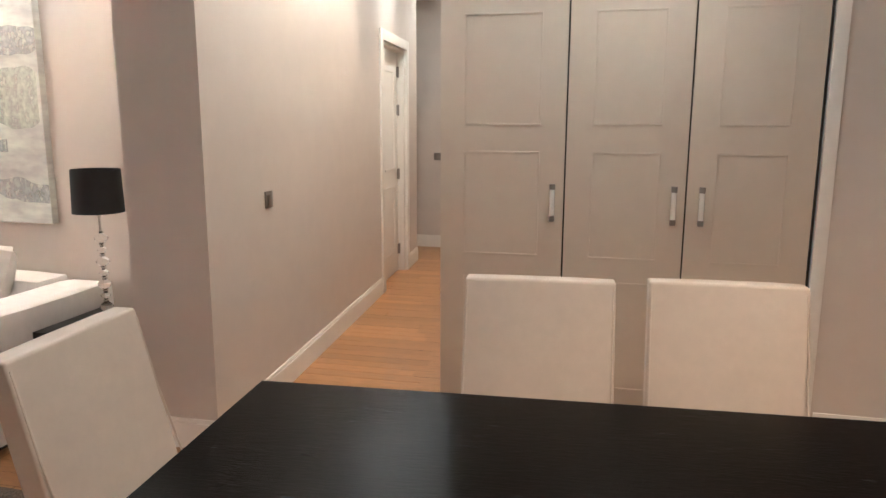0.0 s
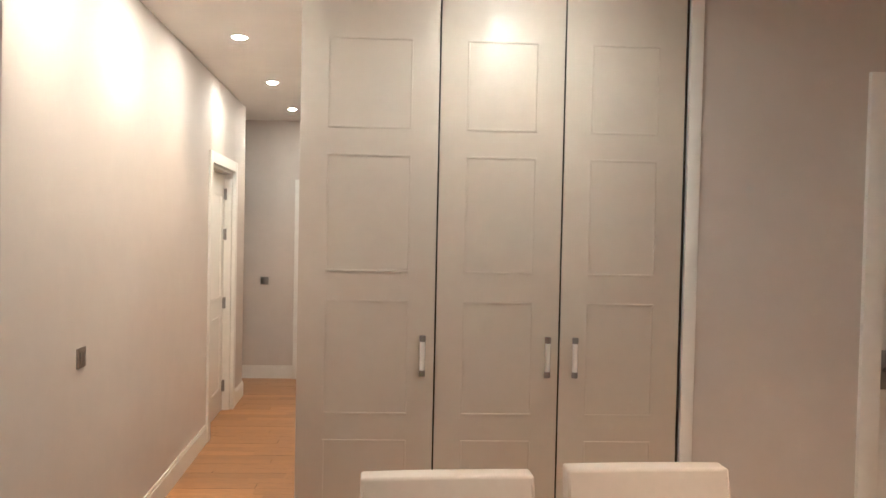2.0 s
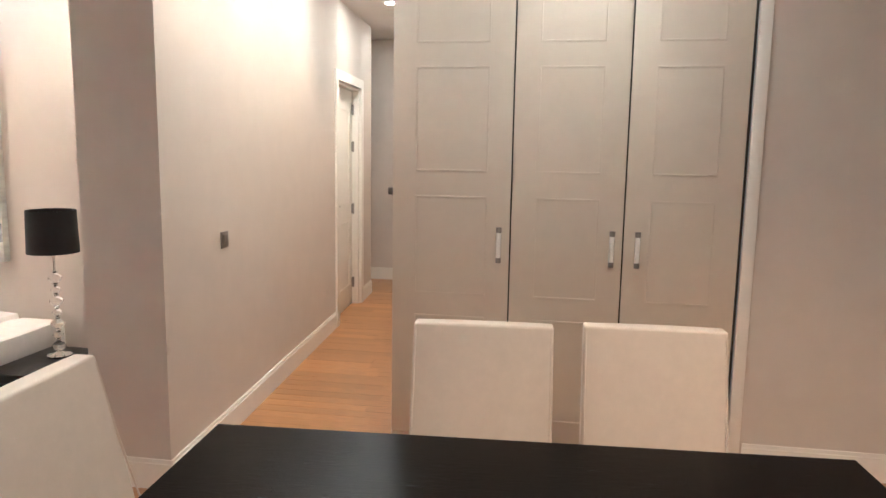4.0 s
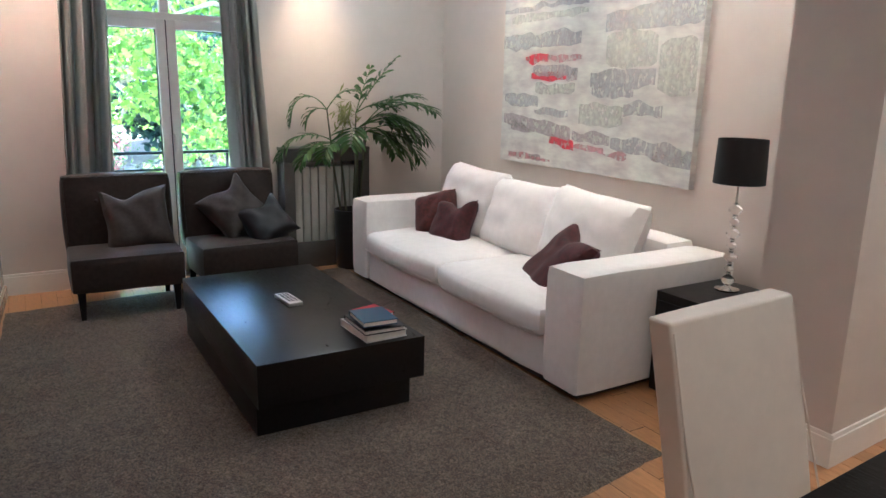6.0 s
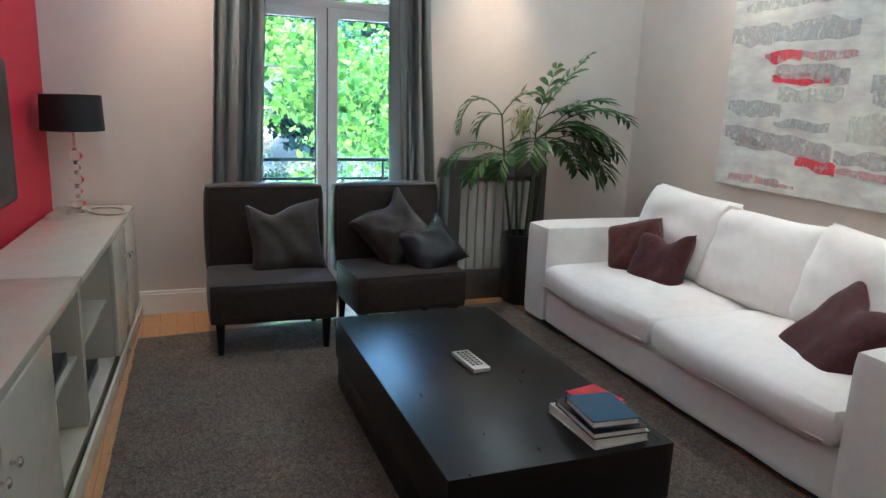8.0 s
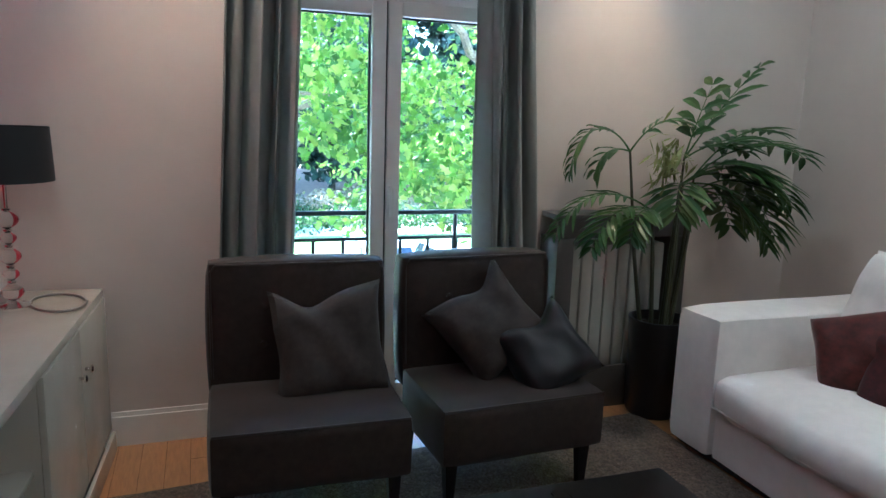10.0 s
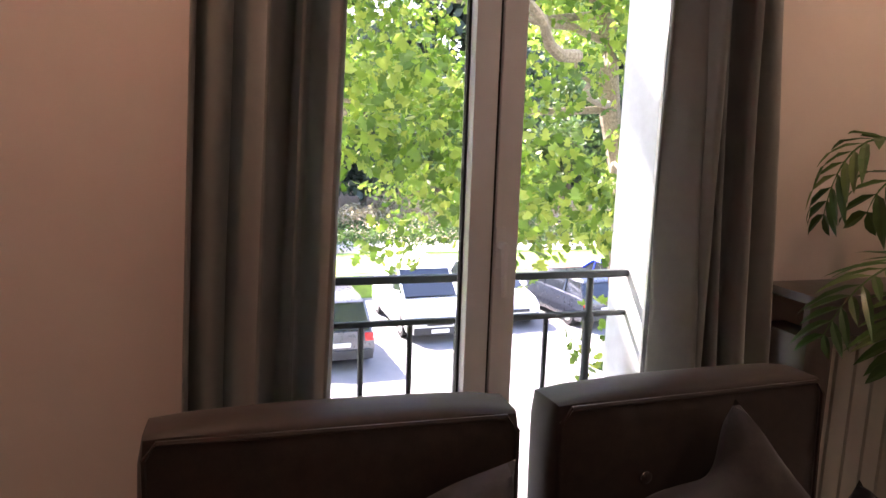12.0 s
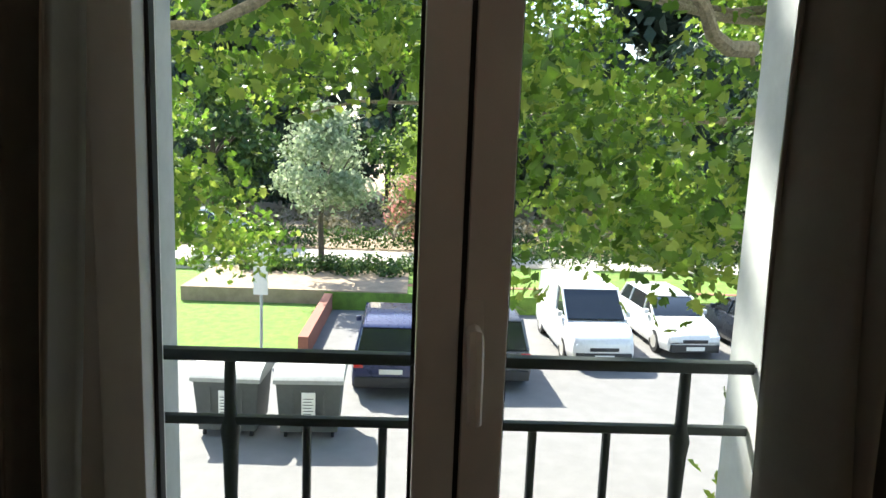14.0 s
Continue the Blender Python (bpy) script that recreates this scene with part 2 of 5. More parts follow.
M["pale_leaf"] = leaf_mat("pale_tree_leaves", (0.22, 0.29, 0.15), (0.34, 0.42, 0.24), (0.52, 0.57, 0.38), 0.6, 0.45)
M["cypress_leaf"] = leaf_mat("cypress_leaves", (0.18, 0.27, 0.04), (0.26, 0.37, 0.06), (0.36, 0.47, 0.09), 0.7, 0.45)
M["pink_leaf"] = leaf_mat("pink_bush_leaves", (0.12, 0.20, 0.05), (0.34, 0.30, 0.14), (0.80, 0.22, 0.26), 0.6, 0.4)
M["dry_leaf"] = leaf_mat("dry_undergrowth", (0.10, 0.10, 0.04), (0.28, 0.25, 0.14), (0.45, 0.40, 0.28), 0.8, 0.2)


def rug_material():
    """Short shaggy pile: strands, tufts, and broad trodden patches."""
    m, nt, b = nodes_of("shaggy_rug")
    n1 = tex(nt, "ShaderNodeTexNoise", 26.0, Detail=6.0, Roughness=0.7)
    n2 = tex(nt, "ShaderNodeTexNoise", 11.0, Detail=5.0, Roughness=0.62, Distortion=0.8)
    n3 = tex(nt, "ShaderNodeTexNoise", 1.1, Detail=3.0)
    c = mul(nt, ramp(nt, n1.outputs["Fac"], [(0.36, (0.062, 0.045, 0.032)), (0.5, (0.155, 0.116, 0.084)), (0.64, (0.325, 0.250, 0.185))]),
            ramp(nt, n2.outputs["Fac"], [(0.38, (0.50, 0.47, 0.45)), (0.58, (1, 1, 1))]))
    c = mul(nt, c, ramp(nt, n3.outputs["Fac"], [(0.35, (0.80, 0.79, 0.79)), (0.65, (1, 1, 1))]))
    nt.links.new(c, b.inputs["Base Color"])
    b.inputs["Roughness"].default_value = 0.95
    b.inputs["Specular IOR Level"].default_value = 0.1
    b.inputs["Sheen Weight"].default_value = 0.15
    bp = nt.nodes.new("ShaderNodeBump")
    bp.inputs["Strength"].default_value, bp.inputs["Distance"].default_value = 0.9, 0.012
    bp2 = nt.nodes.new("ShaderNodeBump")
    bp2.inputs["Strength"].default_value, bp2.inputs["Distance"].default_value = 0.5, 0.012
    nt.links.new(n1.outputs["Fac"], bp.inputs["Height"])
    nt.links.new(n2.outputs["Fac"], bp2.inputs["Height"])
    nt.links.new(bp2.outputs["Normal"], bp.inputs["Normal"])
    nt.links.new(bp.outputs["Normal"], b.inputs["Normal"])
    return m


M["rug"] = rug_material()


# ---- mesh tools ----
def box(bm, x0, y0, z0, x1, y1, z1, bevel=0.0, seg=2):
    r = bmesh.ops.create_cube(bm, size=1.0)
    vs = r["verts"]
    for v in vs:
        v.co = Vector((x0 + (v.co.x + 0.5) * (x1 - x0), y0 + (v.co.y + 0.5) * (y1 - y0), z0 + (v.co.z + 0.5) * (z1 - z0)))
    if bevel:
        es = list({e for v in vs for e in v.link_edges})
        bmesh.ops.bevel(bm, geom=es, offset=bevel, segments=seg, profile=0.6, affect="EDGES")
    return bm


def turned(bm, profile, cx=0.0, cy=0.0, n=20):
    """A turned shape from (radius, height) pairs."""
    rings = []
    for r, z in profile:
        rings.append([bm.verts.new((cx + r * math.cos(2 * math.pi * i / n), cy + r * math.sin(2 * math.pi * i / n), z)) for i in range(n)])
    for a, b in zip(rings, rings[1:]):
        for i in range(n):
            bm.faces.new((a[i], a[(i + 1) % n], b[(i + 1) % n], b[i]))
    bm.faces.new(list(reversed(rings[0])))
    bm.faces.new(rings[-1])
    return bm


def tube(bm, pts, radii, n=8):
    pts = [Vector(p) for p in pts]
    if not isinstance(radii, (list, tuple)):
        radii = [radii] * len(pts)
    rings = []
    for i, p in enumerate(pts):
        d = (pts[min(i + 1, len(pts) - 1)] - pts[max(i - 1, 0)]).normalized()
        a = d.cross(Vector((0, 0, 1))) if abs(d.z) < 0.95 else d.cross(Vector((1, 0, 0)))
        a.normalize()
        b = d.cross(a)
        rings.append([bm.verts.new(p + (a * math.cos(2 * math.pi * k / n) + b * math.sin(2 * math.pi * k / n)) * radii[i]) for k in range(n)])
    for a, b in zip(rings, rings[1:]):
        for k in range(n):
            bm.faces.new((a[k], a[(k + 1) % n], b[(k + 1) % n], b[k]))
    bm.faces.new(rings[0])
    bm.faces.new(list(reversed(rings[-1])))
    return bm


def part(name, bm, material, parent=None, label="", smooth=False, kind=""):
    bmesh.ops.recalc_face_normals(bm, faces=bm.faces)
    me = bpy.data.meshes.new(name)
    bm.to_mesh(me)
    bm.free()
    me.materials.append(M[material])
    if smooth:
        for p in me.polygons:
            p.use_smooth = True
        me.set_sharp_from_angle(angle=radians(38))
    ob = new(name, me)
    ob.parent = parent
    if label or kind:
        tagged(ob, label, kind=kind)
    return ob


def bx(name, dims, material, parent=None, bevel=0.003, label="", smooth=True, kind="", seg=2):
    return part(name, box(bmesh.new(), *dims, bevel, seg), material, parent, label, smooth, kind)


def thing(name, label, category, group="", at=None):
    ob = new(name)
    ob.empty_display_size = 0.1
    if at is not None:
        ob.matrix_world = at
    return tagged(ob, label, category, group)


def structure(name, dims, material, bevel=0.0, label=""):
    ob = part(name, box(bmesh.new(), *dims, bevel), material)
    return tagged(ob, label, kind="structure")


def prism(name, poly, z0, z1, material, label=""):
    bm = bmesh.new()
    a = [bm.verts.new((x, y, z0)) for x, y in poly]
    b = [bm.verts.new((x, y, z1)) for x, y in poly]
    bm.faces.new(list(reversed(a)))
    bm.faces.new(b)
    for i in range(len(poly)):
        j = (i + 1) % len(poly)
        bm.faces.new((a[i], a[j], b[j], b[i]))
    return tagged(part(name, bm, material), label, kind="structure")


def cushion_mesh(w, d, t, puff=1.0, seed=0, crease=0.012, n=14):
    """A pillow: w wide, d deep, t thick in the middle, corners pulled out."""
    bm = bmesh.new()
    chop = 0.24 if puff > 1 else 0.02
    at = 0.35 * math.sin(seed * 2.3)
    rows = {}
    for side in (1, -1):
        for i in range(n + 1):
            for j in range(n + 1):
                u, v = i / n * 2 - 1, j / n * 2 - 1
                edge = (1 - u ** 4) * (1 - v ** 4)
                rim = abs(u) == 1 or abs(v) == 1
                if rim and side == -1:
                    continue
                x = u * w / 2 * (1 - 0.07 * (1 - v * v) * puff)
                y = v * d / 2 * (1 - 0.07 * (1 - u * u) * puff)
                h = 0 if rim else side * t / 2 * max(0, edge) ** 0.45
                h += noise.noise(Vector((u * 2 + seed, v * 2, side))) * crease * (0.3 + edge)
                x += noise.noise(Vector((u * 1.5, v * 1.5 + seed, 5))) * crease
                dip = math.exp(-((u - at) / 0.45) ** 2) * ((v + 1) / 2) ** 2
                y -= chop * d * dip * 0.6
                h *= 1 - 0.35 * dip * (puff > 1)
                h += side * 0.5 * crease * math.sin(9 * u + 5 * v + seed) * (0.5 + 0.5 * v) * edge * (puff > 1)
                rows[side, i, j] = bm.verts.new((x, y, h))
    for side in (1, -1):
        for i in range(n):
            for j in range(n):
                f = [rows.get((side, a, b)) or rows[1, a, b] for a, b in ((i, j), (i + 1, j), (i + 1, j + 1), (i, j + 1))]
                bm.faces.new(f if side == 1 else list(reversed(f)))
    return bm


def block_cushion(x0, y0, z0, x1, y1, z1, puff=0.02, bevel=0.05, seed=0):
    """A filled block with rounded edges and a swollen middle."""
    bm = bmesh.new()
    box(bm, x0, y0, z0, x1, y1, z1)
    bmesh.ops.subdivide_edges(bm, edges=bm.edges, cuts=9, use_grid_fill=True)
    c = Vector(((x0 + x1) / 2, (y0 + y1) / 2, (z0 + z1) / 2))
    h = Vector(((x1 - x0) / 2, (y1 - y0) / 2, (z1 - z0) / 2))
    for v in bm.verts:
        q = v.co - c
        for a in range(3):
            lim = h[a] - bevel
            q[a] = max(-h[a], min(h[a], q[a]))
        inner = Vector([max(-(h[a] - bevel), min(h[a] - bevel, q[a])) for a in range(3)])
        off = q - inner
        if off.length > 1e-6:
            q = inner + off.normalized() * bevel
        u = [q[a] / h[a] for a in range(3)]
        for a in range(3):
            o = [b for b in range(3) if b != a]
            q[a] += math.copysign(puff, u[a]) * (1 - u[o[0]] ** 2) * (1 - u[o[1]] ** 2) * abs(u[a])
        q += Vector((0, 0, 1)) * noise.noise(q * 4 + Vector((seed, 0, 0))) * 0.006
        v.co = c + q
    return bm


# ---- structure ----
WX = -5.45          # inner face of the window wall
WOUT = -5.98        # outer face
OY0, OY1, OTOP = 0.29, 1.455, 2.38


def tv_y(x):
    return -0.72 - 0.061 * (x - WX)


def cor_x(y):
    return -1.44 - 0.062 * (y - 2.5)


tagged(structure("floor", (-5.98, -1.6, -0.2, 3.2, 8.2, -0.012), "dark_gap", label="dark bed under the oak floor planks"))
prism("ceiling", [(-5.98, -1.6), (3.2, -1.6), (3.2, 8.2), (-5.98, 8.2)], CEIL, CEIL + 0.15, "ceiling", "plain white painted ceiling")
structure("wall_window", (WOUT, -1.3, 0, WX, OY0, CEIL), "wall", label="white painted wall beside the balcony window")
structure("wall_window", (WOUT, OY1, 0, WX, 3.4, CEIL), "wall", label="white painted wall behind radiator and palm")
structure("wall_window", (WOUT, OY0, OTOP, WX, OY1, CEIL), "wall", label="white painted wall above the window")
prism("wall_tv", [(WX, tv_y(WX)), (-2.0, tv_y(-2.0)), (-2.0, -1.6), (WX, -1.6)], 0, CEIL, "red", "deep red painted wall behind the television")
for xa, xb, za, zb in ((-1.995, 3.2, 0, CEIL),):
    prism("wall_south", [(xa, tv_y(xa)), (xb, tv_y(xb)), (xb, -1.7), (xa, -1.7)], za, zb, "wall", "white painted wall on the dining side")
structure("wall_sofa", (WX, 3.08, 0, -1.83, 3.4, CEIL), "wall", label="white painted wall behind the sofa")
prism("wall_corridor", [(-1.82, 2.49), (cor_x(2.49), 2.49), (cor_x(5.52), 5.52), (-1.95, 5.52), (-1.95, 3.4), (-1.82, 3.4)], 0, CEIL, "wall",
      "white painted wall along the corridor")
prism("wall_corridor", [(-1.98, 6.42), (cor_x(6.42), 6.42), (cor_x(6.95), 6.95), (-2.0, 6.95)], 0, CEIL, "wall", "short white wall beyond the corridor door")
prism("wall_corridor", [(-1.96, 5.522), (cor_x(5.522), 5.522), (cor_x(6.418), 6.418), (-1.98, 6.418)], 2.10, CEIL, "wall", "white wall above the corridor door")
structure("wall_end", (-3.2, 7.75, 0, 0.2, 7.95, CEIL), "wall", label="white wall at the corridor's end")
structure("wall_niche", (-3.3, 6.9, 0, -3.2, 7.95, CEIL), "wall", label="plain white wall")
structure("wall_niche", (-3.2, 6.8, 0, -2.002, 6.95, CEIL), "wall", label="plain white wall")
structure("wall_behind_wardrobe", (-0.598, 3.84, 0, -0.45, 7.75, CEIL), "wall", label="white wall on the corridor's other side")
structure("wall_dining", (1.15, 3.20, 0, 1.98, 3.36, CEIL), "wall", label="plain white wall beside the wardrobe")
structure("wall_dining", (1.98, 3.20, 2.36, 3.2, 3.36, CEIL), "wall", label="white wall above the dining door")
structure("wall_dining", (2.79, 3.20, 0, 3.2, 3.36, 2.358), "wall", label="white wall past the dining door")
structure("wall_east", (3.05, -1.6, 0, 3.2, 3.198, CEIL), "wall", label="plain white wall")
structure("wall_over_wardrobe", (-0.60, 3.205, 2.675, 1.148, 3.84, CEIL - 0.001), "wall", label="white filler wall over the wardrobe")


def skirting(name, a, b, h=0.14, t=0.014):
    """A skirting board from a to b, standing on the side that lies left of the way."""
    a, b = Vector(a), Vector(b)
    d = b - a
    bm = bmesh.new()
    box(bm, 0, 0, 0, d.length, t, h - 0.02)
    box(bm, 0, 0, h - 0.0195, d.length, t * 0.65, h, 0.002)
    ob = part(name, bm, "trim")
    ob.matrix_world = Matrix.Translation((a.x, a.y, 0)) @ Matrix.Rotation(math.atan2(d.y, d.x), 4, "Z")
    return tagged(ob, "white moulded skirting board", kind="structure")


skirting("baseboard", (WX, -0.32), (WX, OY0), 0.145).matrix_world = Matrix.Translation((WX, OY0 - 0.02, 0)) @ Matrix.Rotation(-math.pi / 2, 4, "Z")
skirting("baseboard", (0, 0), (1.6, 0)).matrix_world = Matrix.Translation((WX, 3.08, 0)) @ Matrix.Rotation(-math.pi / 2, 4, "Z")
skirting("baseboard", (-1.84, 3.08), (WX, 3.08))
skirting("baseboard", (cor_x(2.49), 2.49), (-1.82, 2.49)).matrix_world = Matrix.Translation((cor_x(2.49) + 0.014, 2.49, 0)) @ Matrix.Rotation(math.pi, 4, "Z")
skirting("baseboard", (-1.82, 2.49), (-1.82, 3.08))
skirting("baseboard", (cor_x(5.42), 5.42), (cor_x(2.478), 2.478))
skirting("baseboard", (cor_x(6.95), 6.95), (cor_x(6.52), 6.52))
skirting("baseboard", (-0.6, 7.75), (-3.2, 7.75))
skirting("baseboard", (1.90, 3.20), (1.16, 3.20))


def door_set(name, width, height, label, casing=0.085):
    """Door in its opening: origin at one foot of the opening, x along the wall, y out of the room."""
    d = thing(name, label, "door")
    for nm, dims in (("casing", (-casing, -0.018, 0, 0.0, 0.012, height + casing)), ("casing", (width, -0.018, 0, width + casing, 0.012, height + casing)),
                     ("casing", (0.001, -0.018, height, width - 0.001, 0.012, height + casing)),
                     ("jamb", (0.0, 0.013, 0, 0.025, 0.14, height)), ("jamb", (width - 0.025, 0.013, 0, width, 0.14, height)),
                     ("jamb", (0.026, 0.013, height - 0.025, width - 0.026, 0.14, height))):
        bx(nm, dims, "trim", d, 0.003)
    leaf = bx("door_leaf", (0.028, 0.075, 0.006, width - 0.028, 0.115, height - 0.028), "trim", d, 0.003)
    for k, (z0, z1) in enumerate(((0.2, 0.85), (1.0, height - 0.2))):
        bm = bmesh.new()
        for dims in ((0.16, 0.068, z0, width - 0.16, 0.076, z0 + 0.02), (0.16, 0.068, z1 - 0.02, width - 0.16, 0.076, z1),
                     (0.16, 0.068, z0 + 0.021, 0.18, 0.076, z1 - 0.021), (width - 0.18, 0.068, z0 + 0.021, width - 0.16, 0.076, z1 - 0.021)):
            box(bm, *dims, 0.003)
        part("panel_moulding", bm, "trim", leaf)
    for z in (0.22, 0.95, 1.55, height - 0.2):
        bm = turned(bmesh.new(), [(0.009, z - 0.05), (0.009, z + 0.05)], width - 0.03, 0.062, 10)
        box(bm, width - 0.06, 0.066, z - 0.045, width - 0.028, 0.0735, z + 0.045)
        part("hinge", bm, "steel", d, "steel door hinge")
    bm = tube(bmesh.new(), [(0.08, 0.074, 1.02), (0.08, 0.03, 1.02), (0.19, 0.03, 1.02)], 0.009)
    box(bm, 0.06, 0.070, 0.93, 0.10, 0.0745, 1.11, 0.003)
    part("door_handle", bm, "steel", d, "brushed steel lever handle", True)
    return d


d = door_set("door_1", 0.896, 2.10, "closed white panelled door with steel hinges, set back in its frame")
d.matrix_world = Matrix.Translation((cor_x(5.522), 5.522, 0)) @ Matrix.Rotation(math.pi / 2 + math.atan(0.062), 4, "Z")
d = door_set("door_2", 0.75, 2.05, "closed white door with dark hinges at the corridor's end")
d.matrix_world = Matrix.Translation((-1.28, 7.735, 0))
d = door_set("door_3", 0.80, 2.27, "closed white door beside the dining table")
d.matrix_world = Matrix.Translation((1.985, 3.196, 0))

# ---- window ----
win = thing("window_1", "tall white two-leaf balcony window, shut, with a fixed light above", "window")
win["kind"] = "structure"
FX0, FX1 = WX - 0.19, WX - 0.12
for nm, dims in (("window_frame", (FX0 - 0.01, OY0 - 0.001 + 0.003, 0.0, FX1, OY0 + 0.045, OTOP - 0.003)),
                 ("window_frame", (FX0 - 0.01, OY1 - 0.045, 0.0, FX1, OY1 - 0.003, OTOP - 0.003)),
                 ("window_frame", (FX0 - 0.01, OY0 + 0.046, 1.855, FX1, OY1 - 0.046, 1.90)),
                 ("window_frame", (FX0 - 0.01, OY0 + 0.046, OTOP - 0.045, FX1, OY1 - 0.046, OTOP - 0.003)),
                 ("window_sill", (FX0 - 0.02, OY0 + 0.046, 0.0, FX1 + 0.01, OY1 - 0.046, 0.03))):
    bx(nm, dims, "pvc", win, 0.004)
MID = 0.8485


def sash(y0, y1, z0, z1, st=0.062):
    s = bx("sash", (FX0 + 0.005, y0, z0, FX1 + 0.02, y0 + st, z1), "pvc", win, 0.006)
    bx("stile", (FX0 + 0.005, y1 - st, z0, FX1 + 0.02, y1, z1), "pvc", s, 0.006)
    bx("rail", (FX0 + 0.005, y0 + st + 0.001, z0, FX1 + 0.02, y1 - st - 0.001, z0 + st + 0.02), "pvc", s, 0.006)
    bx("rail", (FX0 + 0.005, y0 + st + 0.001, z1 - st, FX1 + 0.02, y1 - st - 0.001, z1), "pvc", s, 0.006)
    bm = bmesh.new()
    for dims in ((y0 + st, z0 + st, y0 + st + 0.006, z1 - st), (y1 - st - 0.006, z0 + st, y1 - st, z1 - st),
                 (y0 + st, z0 + st + 0.02, y1 - st, z0 + st + 0.026), (y0 + st, z1 - st - 0.006, y1 - st, z1 - st)):
        box(bm, FX0 + 0.03, dims[0], dims[1], FX0 + 0.05, dims[2], dims[3])
    part("glazing_seal", bm, "gasket", s, "black rubber glazing seal")
    p = bx("pane", (FX0 + 0.037, y0 + st - 0.004, z0 + st - 0.004, FX0 + 0.043, y1 - st + 0.004, z1 - st + 0.004), "pane", win, 0)
    p.visible_shadow = False
    return s


sash(OY0 + 0.047, MID - 0.004, 0.033, 1.852)
# dark strip added to stop light leaking through, as no rebate is modelled
bx("meeting_strip", (FX0 + 0.02, MID - 0.0038, 0.033, FX1 + 0.008, MID + 0.0038, 1.852), "gasket", win, 0.0, "dark strip added to close the gap between the leaves")
s2 = sash(MID + 0.004, OY1 - 0.047, 0.033, 1.852)
p = bx("pane", (FX0 + 0.037, OY0 + 0.04, 1.902, FX0 + 0.043, OY1 - 0.04, OTOP - 0.04), "pane", win, 0)
p.visible_shadow = False
bx("glazing_bar", (FX0, MID - 0.03, 1.901, FX1, MID + 0.03, OTOP - 0.046), "pvc", win, 0.004)
bm = box(bmesh.new(), FX1 + 0.0205, MID + 0.002, 0.985, FX1 + 0.032, MID + 0.030, 1.09, 0.005)
tube(bm, [(FX1 + 0.03, MID + 0.016, 1.045), (FX1 + 0.06, MID + 0.016, 1.045), (FX1 + 0.066, MID + 0.017, 1.02), (FX1 + 0.064, MID + 0.020, 0.92)], [0.011, 0.012, 0.012, 0.010])
part("window_handle", bm, "pvc", win, "white lever handle pointing down", True)
structure("balcony_reveal", (WOUT - 0.001, OY0 - 0.3, 0.0 - 0.2, WOUT + 0.0, OY0, 0.0), "render")
structure("reveal_render", (WOUT - 0.012, OY1 - 0.006, -0.05, FX0 - 0.012, OY1 + 0.002, OTOP), "render", label="rough white rendered window reveal")
structure("reveal_render", (WOUT - 0.012, OY0 - 0.002, -0.05, FX0 - 0.012, OY0 + 0.006, OTOP), "render", label="rough white rendered window reveal")
structure("window_threshold", (WOUT - 0.05, OY0 + 0.008, -0.06, FX0 - 0.022, OY1 - 0.008, 0.0), "render", label="pale rendered outer sill")
structure("facade", (-6.03, -9, -4.6, WOUT - 0.002, OY0 - 0.012, 9), "render", label="outer face of the building")
structure("facade", (-6.03, OY1 + 0.012, -4.6, WOUT - 0.002, 12, 9), "render", label="outer face of the building")
structure("facade", (-6.03, OY0 - 0.01, -4.6, WOUT - 0.002, OY1 + 0.01, -0.07), "render", label="outer face below the window")
structure("facade", (-6.03, OY0 - 0.01, OTOP + 0.01, WOUT - 0.002, OY1 + 0.01, 9), "render", label="outer face above the window")

# balcony rail
rail = thing("balcony_railing", "dark green-black iron balcony railing across the window", "railing")
RX = -5.89
bx("handrail", (RX - 0.013, OY0 + 0.007, 0.876, RX + 0.013, OY1 - 0.007, 0.900), "iron", rail, 0.006)
bx("lower_rail", (RX - 0.009, OY0 + 0.007, 0.748, RX + 0.009, OY1 - 0.007, 0.766), "iron", rail, 0.004)
bx("bottom_rail", (RX - 0.014, OY0 + 0.007, 0.08, RX + 0.014, OY1 - 0.007, 0.105), "iron", rail, 0.004)
for i in range(7):
    y = 0.43 + i * (1.316 - 0.43) / 6
    if i in (0, 6):
        bm = turned(bmesh.new(), [(0.012, 0.002), (0.018, 0.01), (0.012, 0.05), (0.016, 0.30), (0.021, 0.34), (0.016, 0.37), (0.013, 0.6), (0.016, 0.70), (0.020, 0.735), (0.012, 0.77), (0.011, 0.8755)], RX, y, 12)
        part("post", bm, "iron", rail, "turned iron post", True)
    else:
        part("baluster", turned(bmesh.new(), [(0.008, 0.1055), (0.009, 0.7475)], RX, y, 8), "iron", rail, "", True)


